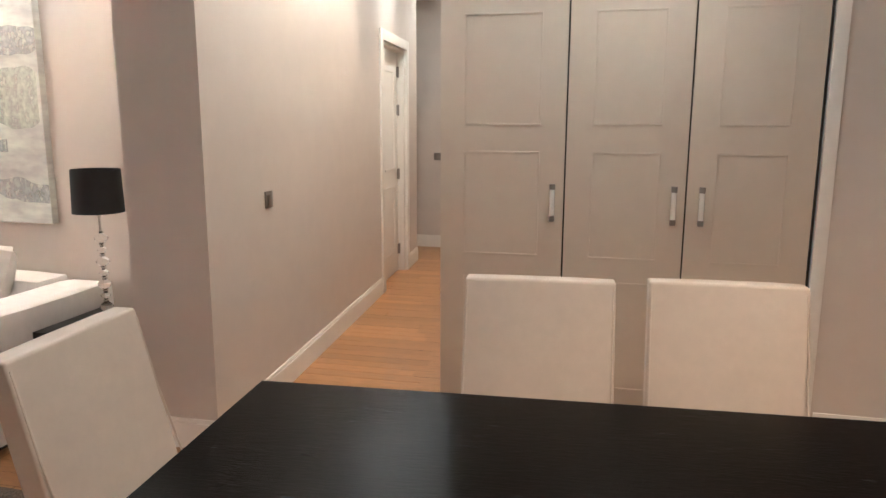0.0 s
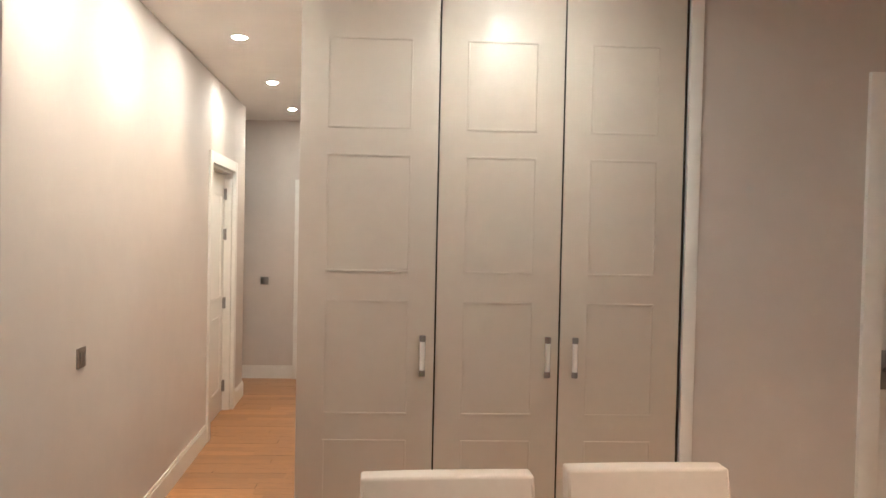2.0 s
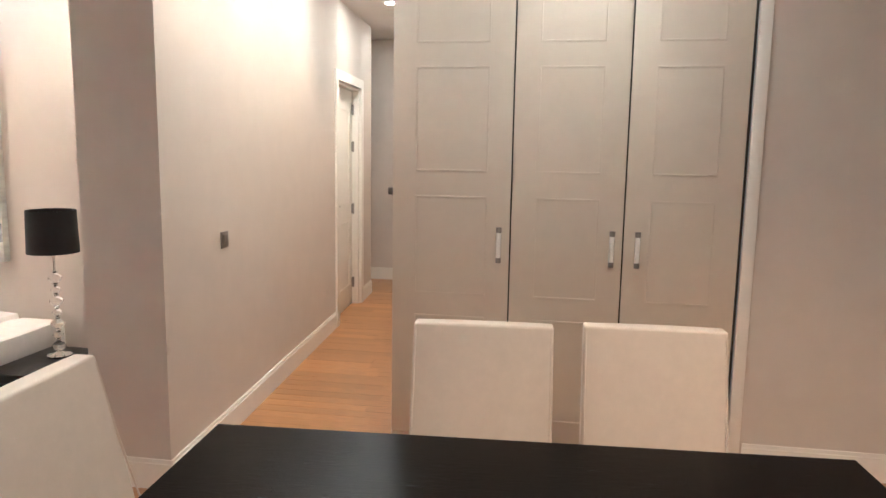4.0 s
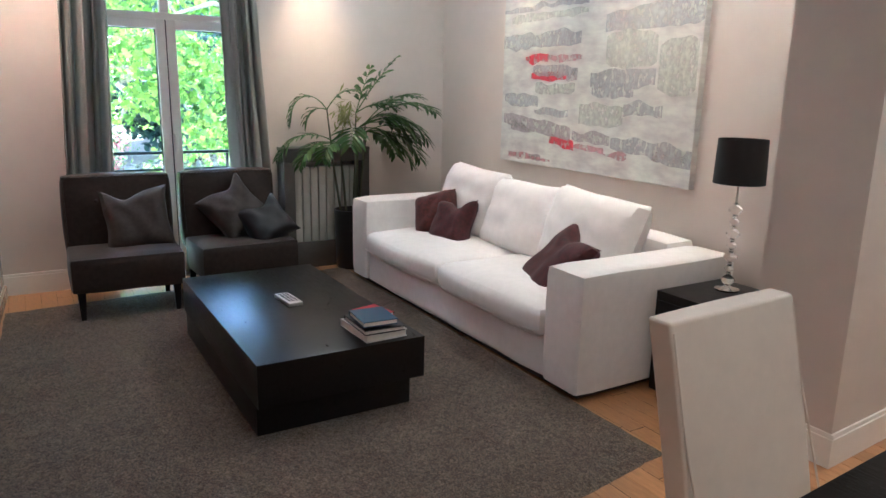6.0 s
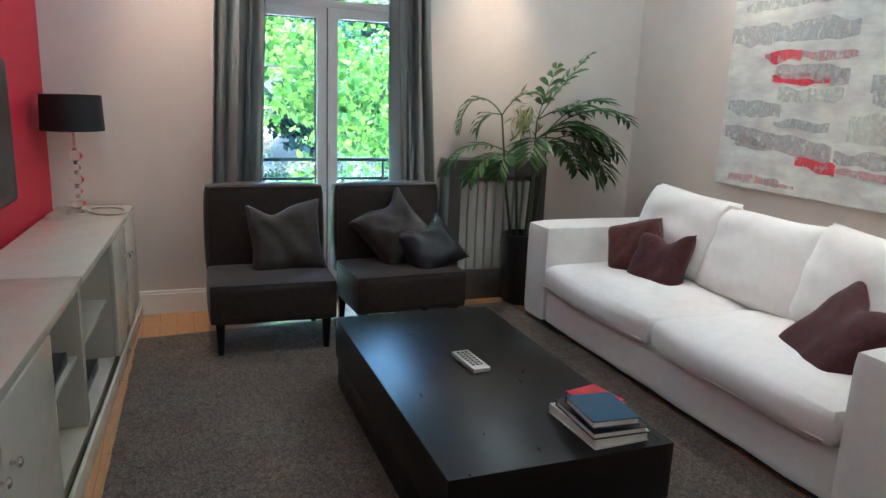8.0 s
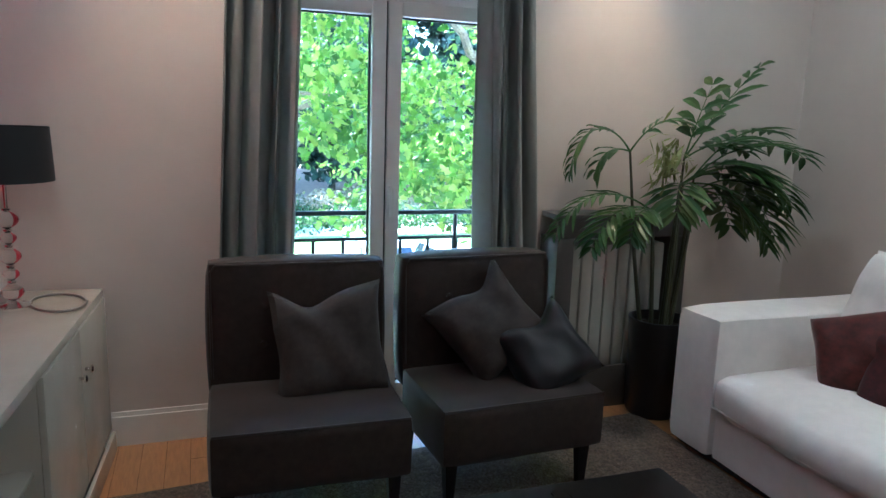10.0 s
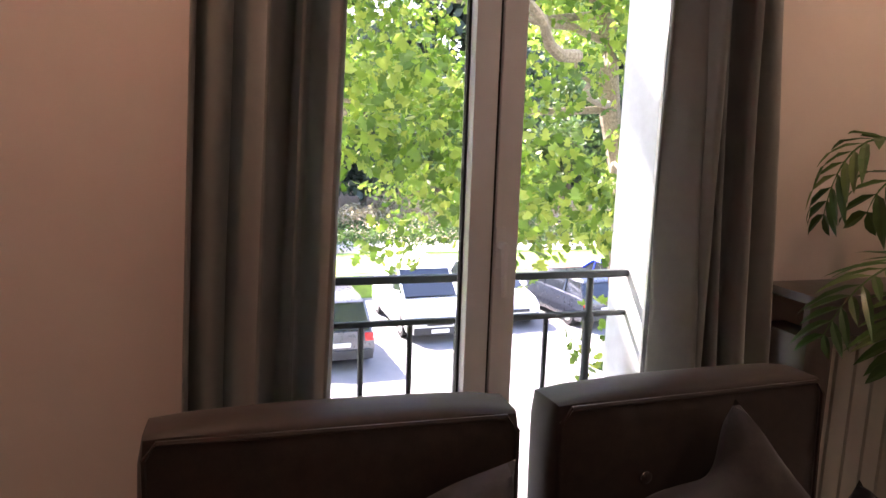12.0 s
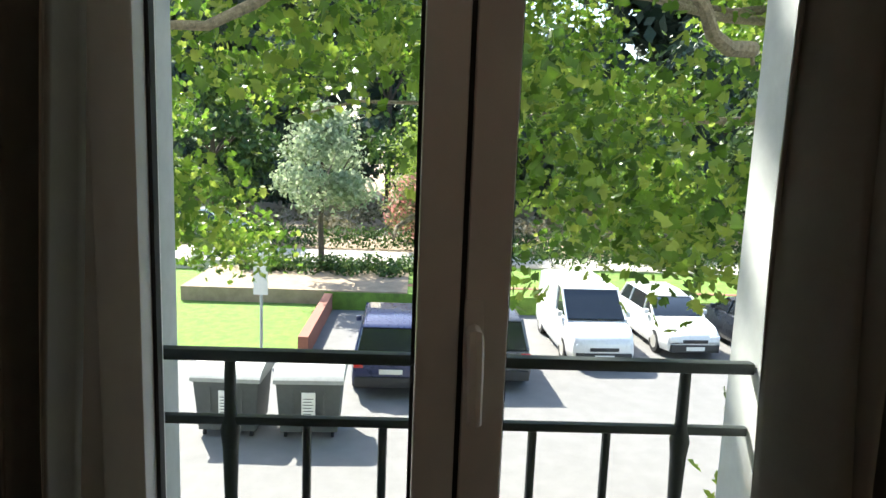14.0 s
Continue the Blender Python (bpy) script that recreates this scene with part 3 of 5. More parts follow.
# ---- curtains ----
def curtain(name, y_out, y_in_top, y_in_low, x, label, flip):
    bm = bmesh.new()
    n, m = 90, 34
    grid = []
    for j in range(m + 1):
        t = j / m
        z = 0.03 + t * 2.42
        sweep = t * t * (3 - 2 * t)
        inner = y_in_low + (y_in_top - y_in_low) * sweep
        outer = y_out[0] + (y_out[1] - y_out[0]) * sweep
        row = []
        for i in range(n + 1):
            u = i / n
            k = 4.6
            uu = u + 0.05 * math.sin(2.2 * t + 4 * u + flip) + 0.03 * math.sin(9 * u)
            w = math.sin(uu * k * 2 * math.pi + 0.7 * math.sin(2.4 * t + flip)) * 0.042 + math.sin(uu * 2.3 * 2 * math.pi + 1.5 * t + flip) * 0.022 + math.sin(uu * 11.3 * 2 * math.pi + 2 * t) * 0.006
            w *= 0.75 + 0.35 * (1 - t) + 0.2 * noise.noise(Vector((u * 4, t * 2, flip)))
            row.append(bm.verts.new((x + w + 0.012 * noise.noise(Vector((u * 7, t * 5, flip + 3))), outer + (inner - outer) * u + 0.012 * math.cos(u * k * 2 * math.pi), z)))
        grid.append(row)
    for a, b in zip(grid, grid[1:]):
        for i in range(n):
            bm.faces.new((a[i], a[i + 1], b[i + 1], b[i]))
    cur = thing(name, label, "curtain", "curtains at the window")
    ob = part("drape", bm, "curtain", cur, "", True)
    ob.data.set_sharp_from_angle(angle=math.pi)
    sol = ob.modifiers.new("thickness", "SOLIDIFY")
    sol.thickness = 0.004
    bm = bmesh.new()
    box(bm, x - 0.05, min(y_out[1], y_in_top), 2.42, x + 0.05, max(y_out[1], y_in_top), 2.49, 0.01)
    part("heading_tape", bm, "curtain", cur)
    return cur


curtain("curtain", (0.095, 0.17), 0.47, 0.405, -5.34, "grey-green velvet curtain hanging in deep folds, drawn aside", 0.0)
curtain("curtain", (1.50, 1.43), 1.19, 1.24, -5.34, "grey-green velvet curtain hanging straight beside the radiator", 2.0)
pole = thing("curtain_pole", "slim steel curtain pole above the window", "curtain pole")
part("rod", tube(bmesh.new(), [(-5.34, -0.05, 2.51), (-5.34, 1.72, 2.51)], 0.013), "steel", pole, "", True)
for y in (0.0, 1.66):
    part("bracket", tube(bmesh.new(), [(WX, y, 2.51), (-5.352, y, 2.51)], 0.008), "steel", pole)

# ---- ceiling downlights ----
# every spot gets a fitting, the two added fill spots too
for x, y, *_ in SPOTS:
    d = thing("downlight", "round recessed downlight, lit, two of them added as unseen fill", "ceiling light", "downlights in the ceiling")
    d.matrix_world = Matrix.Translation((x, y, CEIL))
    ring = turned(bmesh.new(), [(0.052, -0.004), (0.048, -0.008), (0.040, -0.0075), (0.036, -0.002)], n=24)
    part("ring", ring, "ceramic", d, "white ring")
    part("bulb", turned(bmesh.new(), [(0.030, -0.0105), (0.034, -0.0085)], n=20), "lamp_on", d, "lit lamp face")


# ---- wardrobe ----
def wardrobe():
    w = thing("wardrobe", "tall cream built-in wardrobe with three panelled doors, shut", "wardrobe")
    x0, x1, y, top = -0.60, 1.08, 3.20, 2.66
    bx("body", (x0, y + 0.022, 0.0, x1, 3.82, top + 0.01), "ward", w, 0.003)
    bx("plinth", (x0, y + 0.006, 0.0, x1, y + 0.021, 0.055), "ward", w, 0.002)
    bx("side_trim", (x1 + 0.012, y - 0.012, 0, x1 + 0.068, y + 0.1, CEIL - 0.002), "trim", w, 0.004, "white vertical cover strip")
    seams = [x0, 0.0, 0.545, x1]
    for i in range(3):
        a, b = seams[i] + 0.004, seams[i + 1] - 0.004
        d = bx("door", (a, y, 0.06, b, y + 0.019, top), "ward", w, 0.002)
        wdt = b - a
        for z0, z1 in ((0.17, 0.70), (0.81, 1.31), (1.43, 1.94), (2.05, 2.44)):
            bm = bmesh.new()
            c0, c1 = a + 0.115, b - 0.115
            for q in ((c0, z0, c1, z0 + 0.010), (c0, z1 - 0.010, c1, z1), (c0, z0 + 0.0101, c0 + 0.007, z1 - 0.0101), (c1 - 0.007, z0 + 0.0101, c1, z1 - 0.0101)):
                box(bm, q[0], y - 0.0035, q[1], q[2], y + 0.0005, q[3], 0.0015)
            part("panel_moulding", bm, "ward", d)
        hx = b - 0.05 if i < 2 else a + 0.062
        h = part("handle", tube(bmesh.new(), [(hx, y - 0.028, 1.012), (hx, y - 0.028, 1.135)], [0.0125, 0.0125], 12), "ceramic", d, "white ceramic bar handle with steel ends", True)
        for z in (0.998, 1.149):
            bm = tube(bmesh.new(), [(hx, y - 0.028, z - 0.012), (hx, y - 0.028, z + 0.012)], 0.0135, 12)
            tube(bm, [(hx, y - 0.0275, z), (hx, y - 0.0005, z)], 0.007, 8)
            part("handle_end", bm, "steel", h, "steel handle mount", True)
    # near-black strips fill the door seams in place of their shade
    bm = bmesh.new()
    for s in (seams[1], seams[2], seams[3] + 0.004):
        box(bm, s - 0.0035, y + 0.004, 0.06, s + 0.0035, y + 0.0215, top)
    part("seam_shade", bm, "dark_gap", w)


wardrobe()


def switch(name, m, plates=1):
    s = thing(name, "brushed steel light switch on the white wall", "light switch", "light switches")
    for k in range(plates):
        pl = bx("plate", (-0.042 + k * 0.086, -0.009, -0.042, 0.042 + k * 0.086, 0, 0.042), "steel", s, 0.002)
        bx("rocker", (-0.026 + k * 0.086, -0.014, -0.026, 0.026 + k * 0.086, -0.0092, 0.026), "steel", pl, 0.002)
    s.matrix_world = m


switch("light_switch", Matrix.Translation((cor_x(3.13), 3.13, 1.055)) @ Matrix.Rotation(math.pi / 2 + math.atan(0.062), 4, "Z"))
switch("light_switch", Matrix.Translation((-1.68, 7.75, 1.05)))


# ---- dining ----
def R(x, y, z=0.0, a=0.0):
    return Matrix.Translation((x, y, z)) @ Matrix.Rotation(radians(a), 4, "Z")


def dining_table():
    t = thing("dining_table", "black-stained ash dining table with a visible grain", "dining table")
    L, D, H = 1.75, 0.92, 0.745
    bm = box(bmesh.new(), 0, -D, H - 0.045, L, 0, H)
    bmesh.ops.bevel(bm, geom=bm.edges[:], offset=0.004, segments=2, affect="EDGES")
    part("tabletop", bm, "black_table", t)
    for x0, y0 in ((0.14, -0.085), (L - 0.225, -0.085), (0.14, -D), (L - 0.225, -D)):
        bx("leg", (x0 + 0.004, y0 + (0.0 if y0 < -0.5 else -0.004) + 0.004 * (y0 < -0.5), 0, x0 + 0.08, y0 + 0.08, H - 0.046), "black_table", t, 0.004)
    for q in ((0.23, -0.05, 0.63, L - 0.23, -0.025, H - 0.046), (0.23, -D + 0.025, 0.63, L - 0.23, -D + 0.05, H - 0.046),
              (0.16, -D + 0.09, 0.63, 0.185, -0.09, H - 0.046), (L - 0.185, -D + 0.09, 0.63, L - 0.16, -0.09, H - 0.046)):
        bx("apron", q, "black_table", t, 0.002)
    t.matrix_world = R(-0.72, 1.545, 0.0, 3.4)
    return t


dining_table()


def dining_chair():
    """Faces -y; origin under the middle of the back's foot."""
    c = thing("dining_chair", "cream leatherette dining chair with a high straight back", "chair", "chairs round the table")
    w = 0.455
    bm = bmesh.new()
    box(bm, -w / 2, 0, 0.36, w / 2, 0.062, 0.972)
    bmesh.ops.subdivide_edges(bm, edges=[e for e in bm.edges], cuts=7, use_grid_fill=True)
    for v in bm.verts:
        u, h = v.co.x / (w / 2), (v.co.z - 0.36) / 0.625
        if v.co.z > 0.971:
            v.co.z += 0.002 * (1 - u * u)
        v.co.x *= 1 + 0.02 * (1 - h)
        s = -1 if v.co.y < 0.03 else 1
        if abs(u) < 0.99 and 0.02 < h < 0.98:
            v.co.y += s * 0.010 * (1 - u ** 4) * (1 - (2 * h - 1) ** 4)
        v.co.y += 0.135 * max(0, h) ** 1.15
    ob = part("backrest", bm, "chair_cloth", c, "", True)
    b = ob.modifiers.new("round", "BEVEL")
    b.width, b.segments, b.limit_method, b.angle_limit = 0.030, 5, "ANGLE", radians(50)
    part("seat", block_cushion(-w / 2, -0.34, 0.36, w / 2, -0.008, 0.47, 0.012, 0.025), "chair_cloth", c, "", True)
    for x in (-w / 2 + 0.006, w / 2 - 0.006):
        part("piping", tube(bmesh.new(), [(x, -0.001, 0.50), (x, 0.077, 0.75), (x * 0.995, 0.127, 0.952)], 0.003, 6), "chair_cloth", c)
    for x in (-w / 2 + 0.005, w / 2 - 0.045):
        for y in (-0.335, 0.01):
            bx("leg", (x, y, 0.0, x + 0.04, y + 0.04, 0.359), "chair_cloth", c, 0.004)
    return c


c1 = dining_chair()
copy_thing(c1, R(0.558, 1.90, -0.0, 2.5))
c3 = copy_thing(c1, R(-0.90, 1.25, 0, 93))
tagged(c3, "cream leatherette dining chair turned side-on at the table's end")
c3.matrix_world = R(-0.90, 1.25, 0, 93) @ Matrix.Diagonal((1, 1, 0.978, 1))
c1.matrix_world = R(0.008, 1.83, 0, 3.5)


# ---- sofa ----
def sofa():
    s = thing("sofa", "large white cotton slip-covered sofa with square arms", "sofa")
    L, D, A = 2.57, 1.04, 0.605
    part("arm", block_cushion(0, 0, 0.02, 0.26, D, A, 0.006, 0.03, 1), "sofa", s, "", True)
    part("arm", block_cushion(L - 0.27, 0, 0.02, L, D, A, 0.006, 0.03, 2), "sofa", s, "", True)
    part("base", block_cushion(0.258, 0.02, 0.02, L - 0.268, D - 0.02, 0.25, 0.004, 0.02, 3), "sofa", s, "", True)
    part("back", block_cushion(0.258, D - 0.22, 0.25, L - 0.268, D, A + 0.03, 0.006, 0.03, 4), "sofa", s, "", True)
    m = L / 2
    for k, (a, b) in enumerate(((0.262, m - 0.002), (m + 0.002, L - 0.273))):
        cu = part("seat_cushion", block_cushion(a, -0.020, 0.215, b, 0.74, 0.395, 0.030, 0.062, 7 + k), "sofa", s, "", True)
        part("piping", tube(bmesh.new(), [(a + 0.03, -0.022, 0.262), ((a + b) / 2, -0.038, 0.259), (b - 0.03, -0.022, 0.262)], 0.004, 6), "sofa", cu)
    w = (L - 0.70) / 3
    for k in range(3):
        cu = part("back_cushion", cushion_mesh(w + 0.075, 0.50, 0.30, 0.25, seed=11 + k, crease=0.018, n=20), "sofa", s, "", True)
        cu.matrix_world = Matrix.Translation((0.285 + w * (k + 0.5), 0.70, (0.615, 0.585, 0.595)[k])) @ Matrix.Rotation(radians((72, 68, 70)[k]), 4, "X") @ Matrix.Rotation(radians((-2, 1, -3)[k]), 4, "Z")
    # near-black slab that stands in for the shade beneath the sofa
    part("skirt_shadow", box(bmesh.new(), 0.04, 0.04, 0.0, L - 0.04, D - 0.04, 0.019), "dark_gap", s)
    s.matrix_world = R(-4.895, 1.975, 0.012, 0.0)
    return s


sofa()


def pillow(name, label, mat, w, m, t=0.15, seed=0, puff=1.5):
    p = part(name, cushion_mesh(w, w, t * 1.15, puff, seed=seed, crease=0.011, n=24), mat, None, "", True)
    tagged(p, label, "cushion", "loose cushions")
    p.matrix_world = m
    return p


def tilt(x, y, z, rz, rx, ry=0):
    return Matrix.Translation((x, y, z)) @ Matrix.Rotation(radians(rz), 4, "Z") @ Matrix.Rotation(radians(rx), 4, "X") @ Matrix.Rotation(radians(ry), 4, "Z")


pillow("pillow", "crumpled burgundy velvet cushion on the white sofa", "plum", 0.37, tilt(-4.13, 2.40, 0.505, 8, 62, 8), seed=3)
pillow("pillow", "smaller rust-brown velvet cushion propped behind the burgundy one", "rust", 0.33, tilt(-4.35, 2.40, 0.535, 24, 64, 0) @ Matrix.Rotation(radians(20), 4, "Z"), 0.16, 5, 0.3)
pillow("pillow", "burgundy velvet cushion slumped by the sofa's arm", "plum", 0.46, tilt(-2.93, 2.34, 0.495, -20, 48, -10), seed=8)


def side_table():
    t = thing("side_table", "black cube side table beside the sofa", "side table")
    bx("top", (0, 0, 0.455, 0.46, 0.46, 0.50), "wenge", t, 0.003)
    for q in ((0, 0, 0, 0.46, 0.03, 0.4545), (0, 0.43, 0, 0.46, 0.46, 0.4545), (0, 0.0305, 0, 0.03, 0.4295, 0.4545), (0.43, 0.0305, 0, 0.46, 0.4295, 0.4545)):
        bx("panel", q, "wenge", t, 0.002)
    t.matrix_world = R(-2.32, 2.44, 0, 0)


side_table()


def table_lamp(label, shade_r, shade_h, z_shade, m, knob=0.03):
    """Stacked glass base, black drum shade."""
    lamp = thing("table_lamp", label, "table lamp", "table lamps with black shades")
    bm = turned(bmesh.new(), [(0.055, 0), (0.057, 0.008), (0.03, 0.014), (0.015, 0.022)], n=24)
    part("foot", bm, "chrome", lamp, "chrome foot", True)
    z = 0.023
    k = 0
    while z < z_shade - 0.10:
        r = knob * (1.0 if k % 2 == 0 else 0.72)
        h = r * 1.75
        prof = [(max(0.006, r * math.sin(math.pi * (0.06 + 0.88 * i / 8))), z + h * i / 8) for i in range(9)]
        part("glass_ball", turned(bmesh.new(), prof, n=20), "glass", lamp, "clear glass ball", True)
        part("collar", turned(bmesh.new(), [(0.012, z + h + 0.0005), (0.014, z + h + 0.004), (0.012, z + h + 0.0075)], n=14), "chrome", lamp, "", True)
        z += h + 0.008
        k += 1
    part("stem", turned(bmesh.new(), [(0.006, z + 0.0005), (0.006, z_shade + shade_h * 0.5)], n=10), "chrome", lamp)
    bm = bmesh.new()
    n = 40
    for r, flip in ((1.0, 1), (0.985, -1)):
        rings = []
        for j, f in ((0, 1.0), (1, 0.95)):
            rings.append([bm.verts.new((shade_r * f * r * math.cos(2 * math.pi * i / n), shade_r * f * r * math.sin(2 * math.pi * i / n), z_shade + j * shade_h)) for i in range(n)])
        for i in range(n):
            bm.faces.new((rings[0][i], rings[0][(i + 1) % n], rings[1][(i + 1) % n], rings[1][i]))
        if flip == 1:
            first = rings
        else:
            for j in (0, 1):
                for i in range(n):
                    bm.faces.new((first[j][i], first[j][(i + 1) % n], rings[j][(i + 1) % n], rings[j][i]))
    sh = part("lampshade", bm, "shade", lamp, "black drum shade", True)
    bm = bmesh.new()
    for a in range(3):
        c, s = math.cos(a * 2.1), math.sin(a * 2.1)
        tube(bm, [(0, 0, z_shade + shade_h * 0.5), (shade_r * 0.955 * c, shade_r * 0.955 * s, z_shade + shade_h * 0.5)], 0.002, 5)
    part("spider", bm, "chrome", sh)
    lamp.matrix_world = m
    return lamp


table_lamp("glass ball table lamp with black drum shade on the side table", 0.116, 0.205, 0.515, R(-2.165, 2.745, 0.50), 0.032)
table_lamp("glass ball table lamp with wide black shade on the cabinet", 0.152, 0.18, 0.435, R(-5.17, -0.555, 0.676), 0.036)


# ---- coffee table and what lies on it ----
def coffee_table():
    t = thing("coffee_table", "low dark wenge coffee table with thick top and recessed plinth", "coffee table")
    x0, y0, x1, y1 = 0, 0, 1.47, 0.76
    bx("top", (x0, y0, 0.135, x1, y1, 0.325), "wenge", t, 0.003)
    bx("plinth", (x0 + 0.03, y0 + 0.004, 0.0, x1 - 0.045, y1 - 0.05, 0.1345), "wenge", t, 0.003)
    t.matrix_world = R(-4.14, 0.605, 0.010, 0.0)


coffee_table()


def book(name, label, mat, m, w=0.24, d=0.17, h=0.03):
    b = thing(name, label, "book", "books on the coffee table")
    cv = bmesh.new()
    box(cv, 0, 0, 0, w, d, 0.003)
    box(cv, 0, 0, h - 0.003, w, d, h)
    box(cv, 0, 0, 0.0031, 0.004, d, h - 0.0031)
    part("cover", cv, mat, b)
    part("page_block", box(bmesh.new(), 0.005, 0.004, 0.0035, w - 0.004, d - 0.004, h - 0.0035), "paper", b)
    b.matrix_world = m
    return b


z0 = 0.3355
book("book", "thick pale book at the bottom of the pile", "book_white", R(-2.97, 1.085, z0, 2), 0.27, 0.20, 0.034)
book("book", "dark book with a patterned cover", "book_dark", R(-2.95, 1.095, z0 + 0.0345, -2), 0.25, 0.19, 0.022)
book("book", "red paperback in the pile", "book_red", R(-2.965, 1.14, z0 + 0.057, 12), 0.15, 0.13, 0.016)
book("book", "blue hardback on top of the pile", "book_blue", R(-2.885, 1.09, z0 + 0.0735, -4), 0.19, 0.16, 0.024)
rem = thing("remote_control", "silver remote control lying on the coffee table", "remote control")
bx("body", (0, 0, 0, 0.20, 0.075, 0.020), "silver", rem, 0.006)
bm = bmesh.new()
for i in range(7):
    for j in range(3):
        box(bm, 0.02 + i * 0.022, 0.014 + j * 0.018, 0.0185, 0.032 + i * 0.022, 0.024 + j * 0.018, 0.0215)
part("buttons", bm, "plastic", rem)
rem.matrix_world = R(-3.54, 0.95, z0, 4)

# ---- rug ----
bm = bmesh.new()
co = [(-1.82, 2.00), (-1.44, -0.40), (-5.02, -0.30), (-5.18, 2.02)]
n = 60
top = {}
for i in range(n + 1):
    for j in range(n + 1):
        u, v = i / n, j / n
        a = Vector(co[3]).lerp(Vector(co[0]), u)
        b = Vector(co[2]).lerp(Vector(co[1]), u)
        q = b.lerp(a, v)
        rim = i in (0, n) or j in (0, n)
        wob = 0.006 * noise.noise(Vector((u * 30, v * 30, 0))) if rim else 0
        top[i, j] = bm.verts.new((q.x + wob, q.y + wob, 0.001 if rim else 0.010 + 0.002 * noise.noise(Vector((u * 40, v * 30, 1)))))
for i in range(n):
    for j in range(n):
        bm.faces.new((top[i, j], top[i + 1, j], top[i + 1, j + 1], top[i, j + 1]))
tagged(part("rug", bm, "rug", None, "", True), "large grey-brown shaggy rug over the oak floor", "rug")


# ---- slipper chairs ----
def slipper_chair(label):
    """Faces +x; origin under the back's lower left corner."""
    c = thing("slipper_chair", label, "armless chair", "slipper chairs before the window")
    w = 0.645
    part("seat", block_cushion(0.10, 0.0, 0.17, 0.56, w, 0.385, 0.008, 0.022, 5), "velvet", c, "", True)
    bk = block_cushion(-0.01, 0.0, 0.30, 0.11, w, 0.82, 0.010, 0.022, 6)
    for v in bk.verts:
        v.co.x -= 0.05 * (v.co.z - 0.36)
    back = part("backrest", bk, "velvet", c, "", True)
    bm = bmesh.new()
    def ring(z, y):
        return (0.112 - 0.05 * (z - 0.36), y, z)
    tube(bm, [ring(0.40, 0.012), ring(0.785, 0.010), ring(0.811, 0.03), ring(0.811, w - 0.03), ring(0.785, w - 0.010), ring(0.40, w - 0.012)], 0.005, 6)
    part("piping", bm, "velvet", c, "", True)
    part("piping", tube(bmesh.new(), [(0.555, 0.01, 0.378), (0.555, w - 0.01, 0.378)], 0.005, 6), "velvet", c, "", True)
    for y in (w * 0.3, w * 0.7):
        for z in (0.52, 0.66):
            r = part("button", turned(bmesh.new(), [(0.012, 0), (0.013, 0.004), (0.006, 0.008)], n=12), "velvet", back, "", True)
            r.matrix_world = Matrix.Translation((0.119 - 0.05 * (z - 0.36), y, z)) @ Matrix.Rotation(math.pi / 2, 4, "Y")
    for x in (0.03, 0.475):
        for y in (0.03, w - 0.075):
            bm = box(bmesh.new(), x, y, 0, x + 0.045, y + 0.045, 0.171)
            for v in bm.verts:
                if v.co.z < 0.01:
                    v.co.x += (x + 0.0225 - v.co.x) * 0.4
                    v.co.y += (y + 0.0225 - v.co.y) * 0.4
            part("leg", bm, "wenge", c, "dark tapered wooden leg")
    return c


sa = slipper_chair("brown velvet slipper chair with one grey cushion, before the window")
sa.matrix_world = R(-5.13, 0.075, 0.012, -1.5)
sb = slipper_chair("brown velvet slipper chair with two dark cushions, by the radiator")
sb.matrix_world = R(-5.12, 0.785, 0.012, 2.5)
pillow("pillow", "grey-brown velvet cushion leaning on the slipper chair", "velvet_top", 0.42, tilt(-4.90, 0.49, 0.560, 92, 72, 2), 0.13, 2)
pillow("pillow", "grey velvet cushion standing on one corner", "velvet_top", 0.38, tilt(-4.90, 1.10, 0.590, 84, 68, 0) @ Matrix.Rotation(radians(38), 4, "Z"), 0.16, 6)
pillow("pillow", "black satin cushion slipping off the chair's edge", "black_cloth", 0.34, tilt(-4.78, 1.29, 0.500, 80, 56, 0) @ Matrix.Rotation(radians(30), 4, "Z"), 0.15, 3)


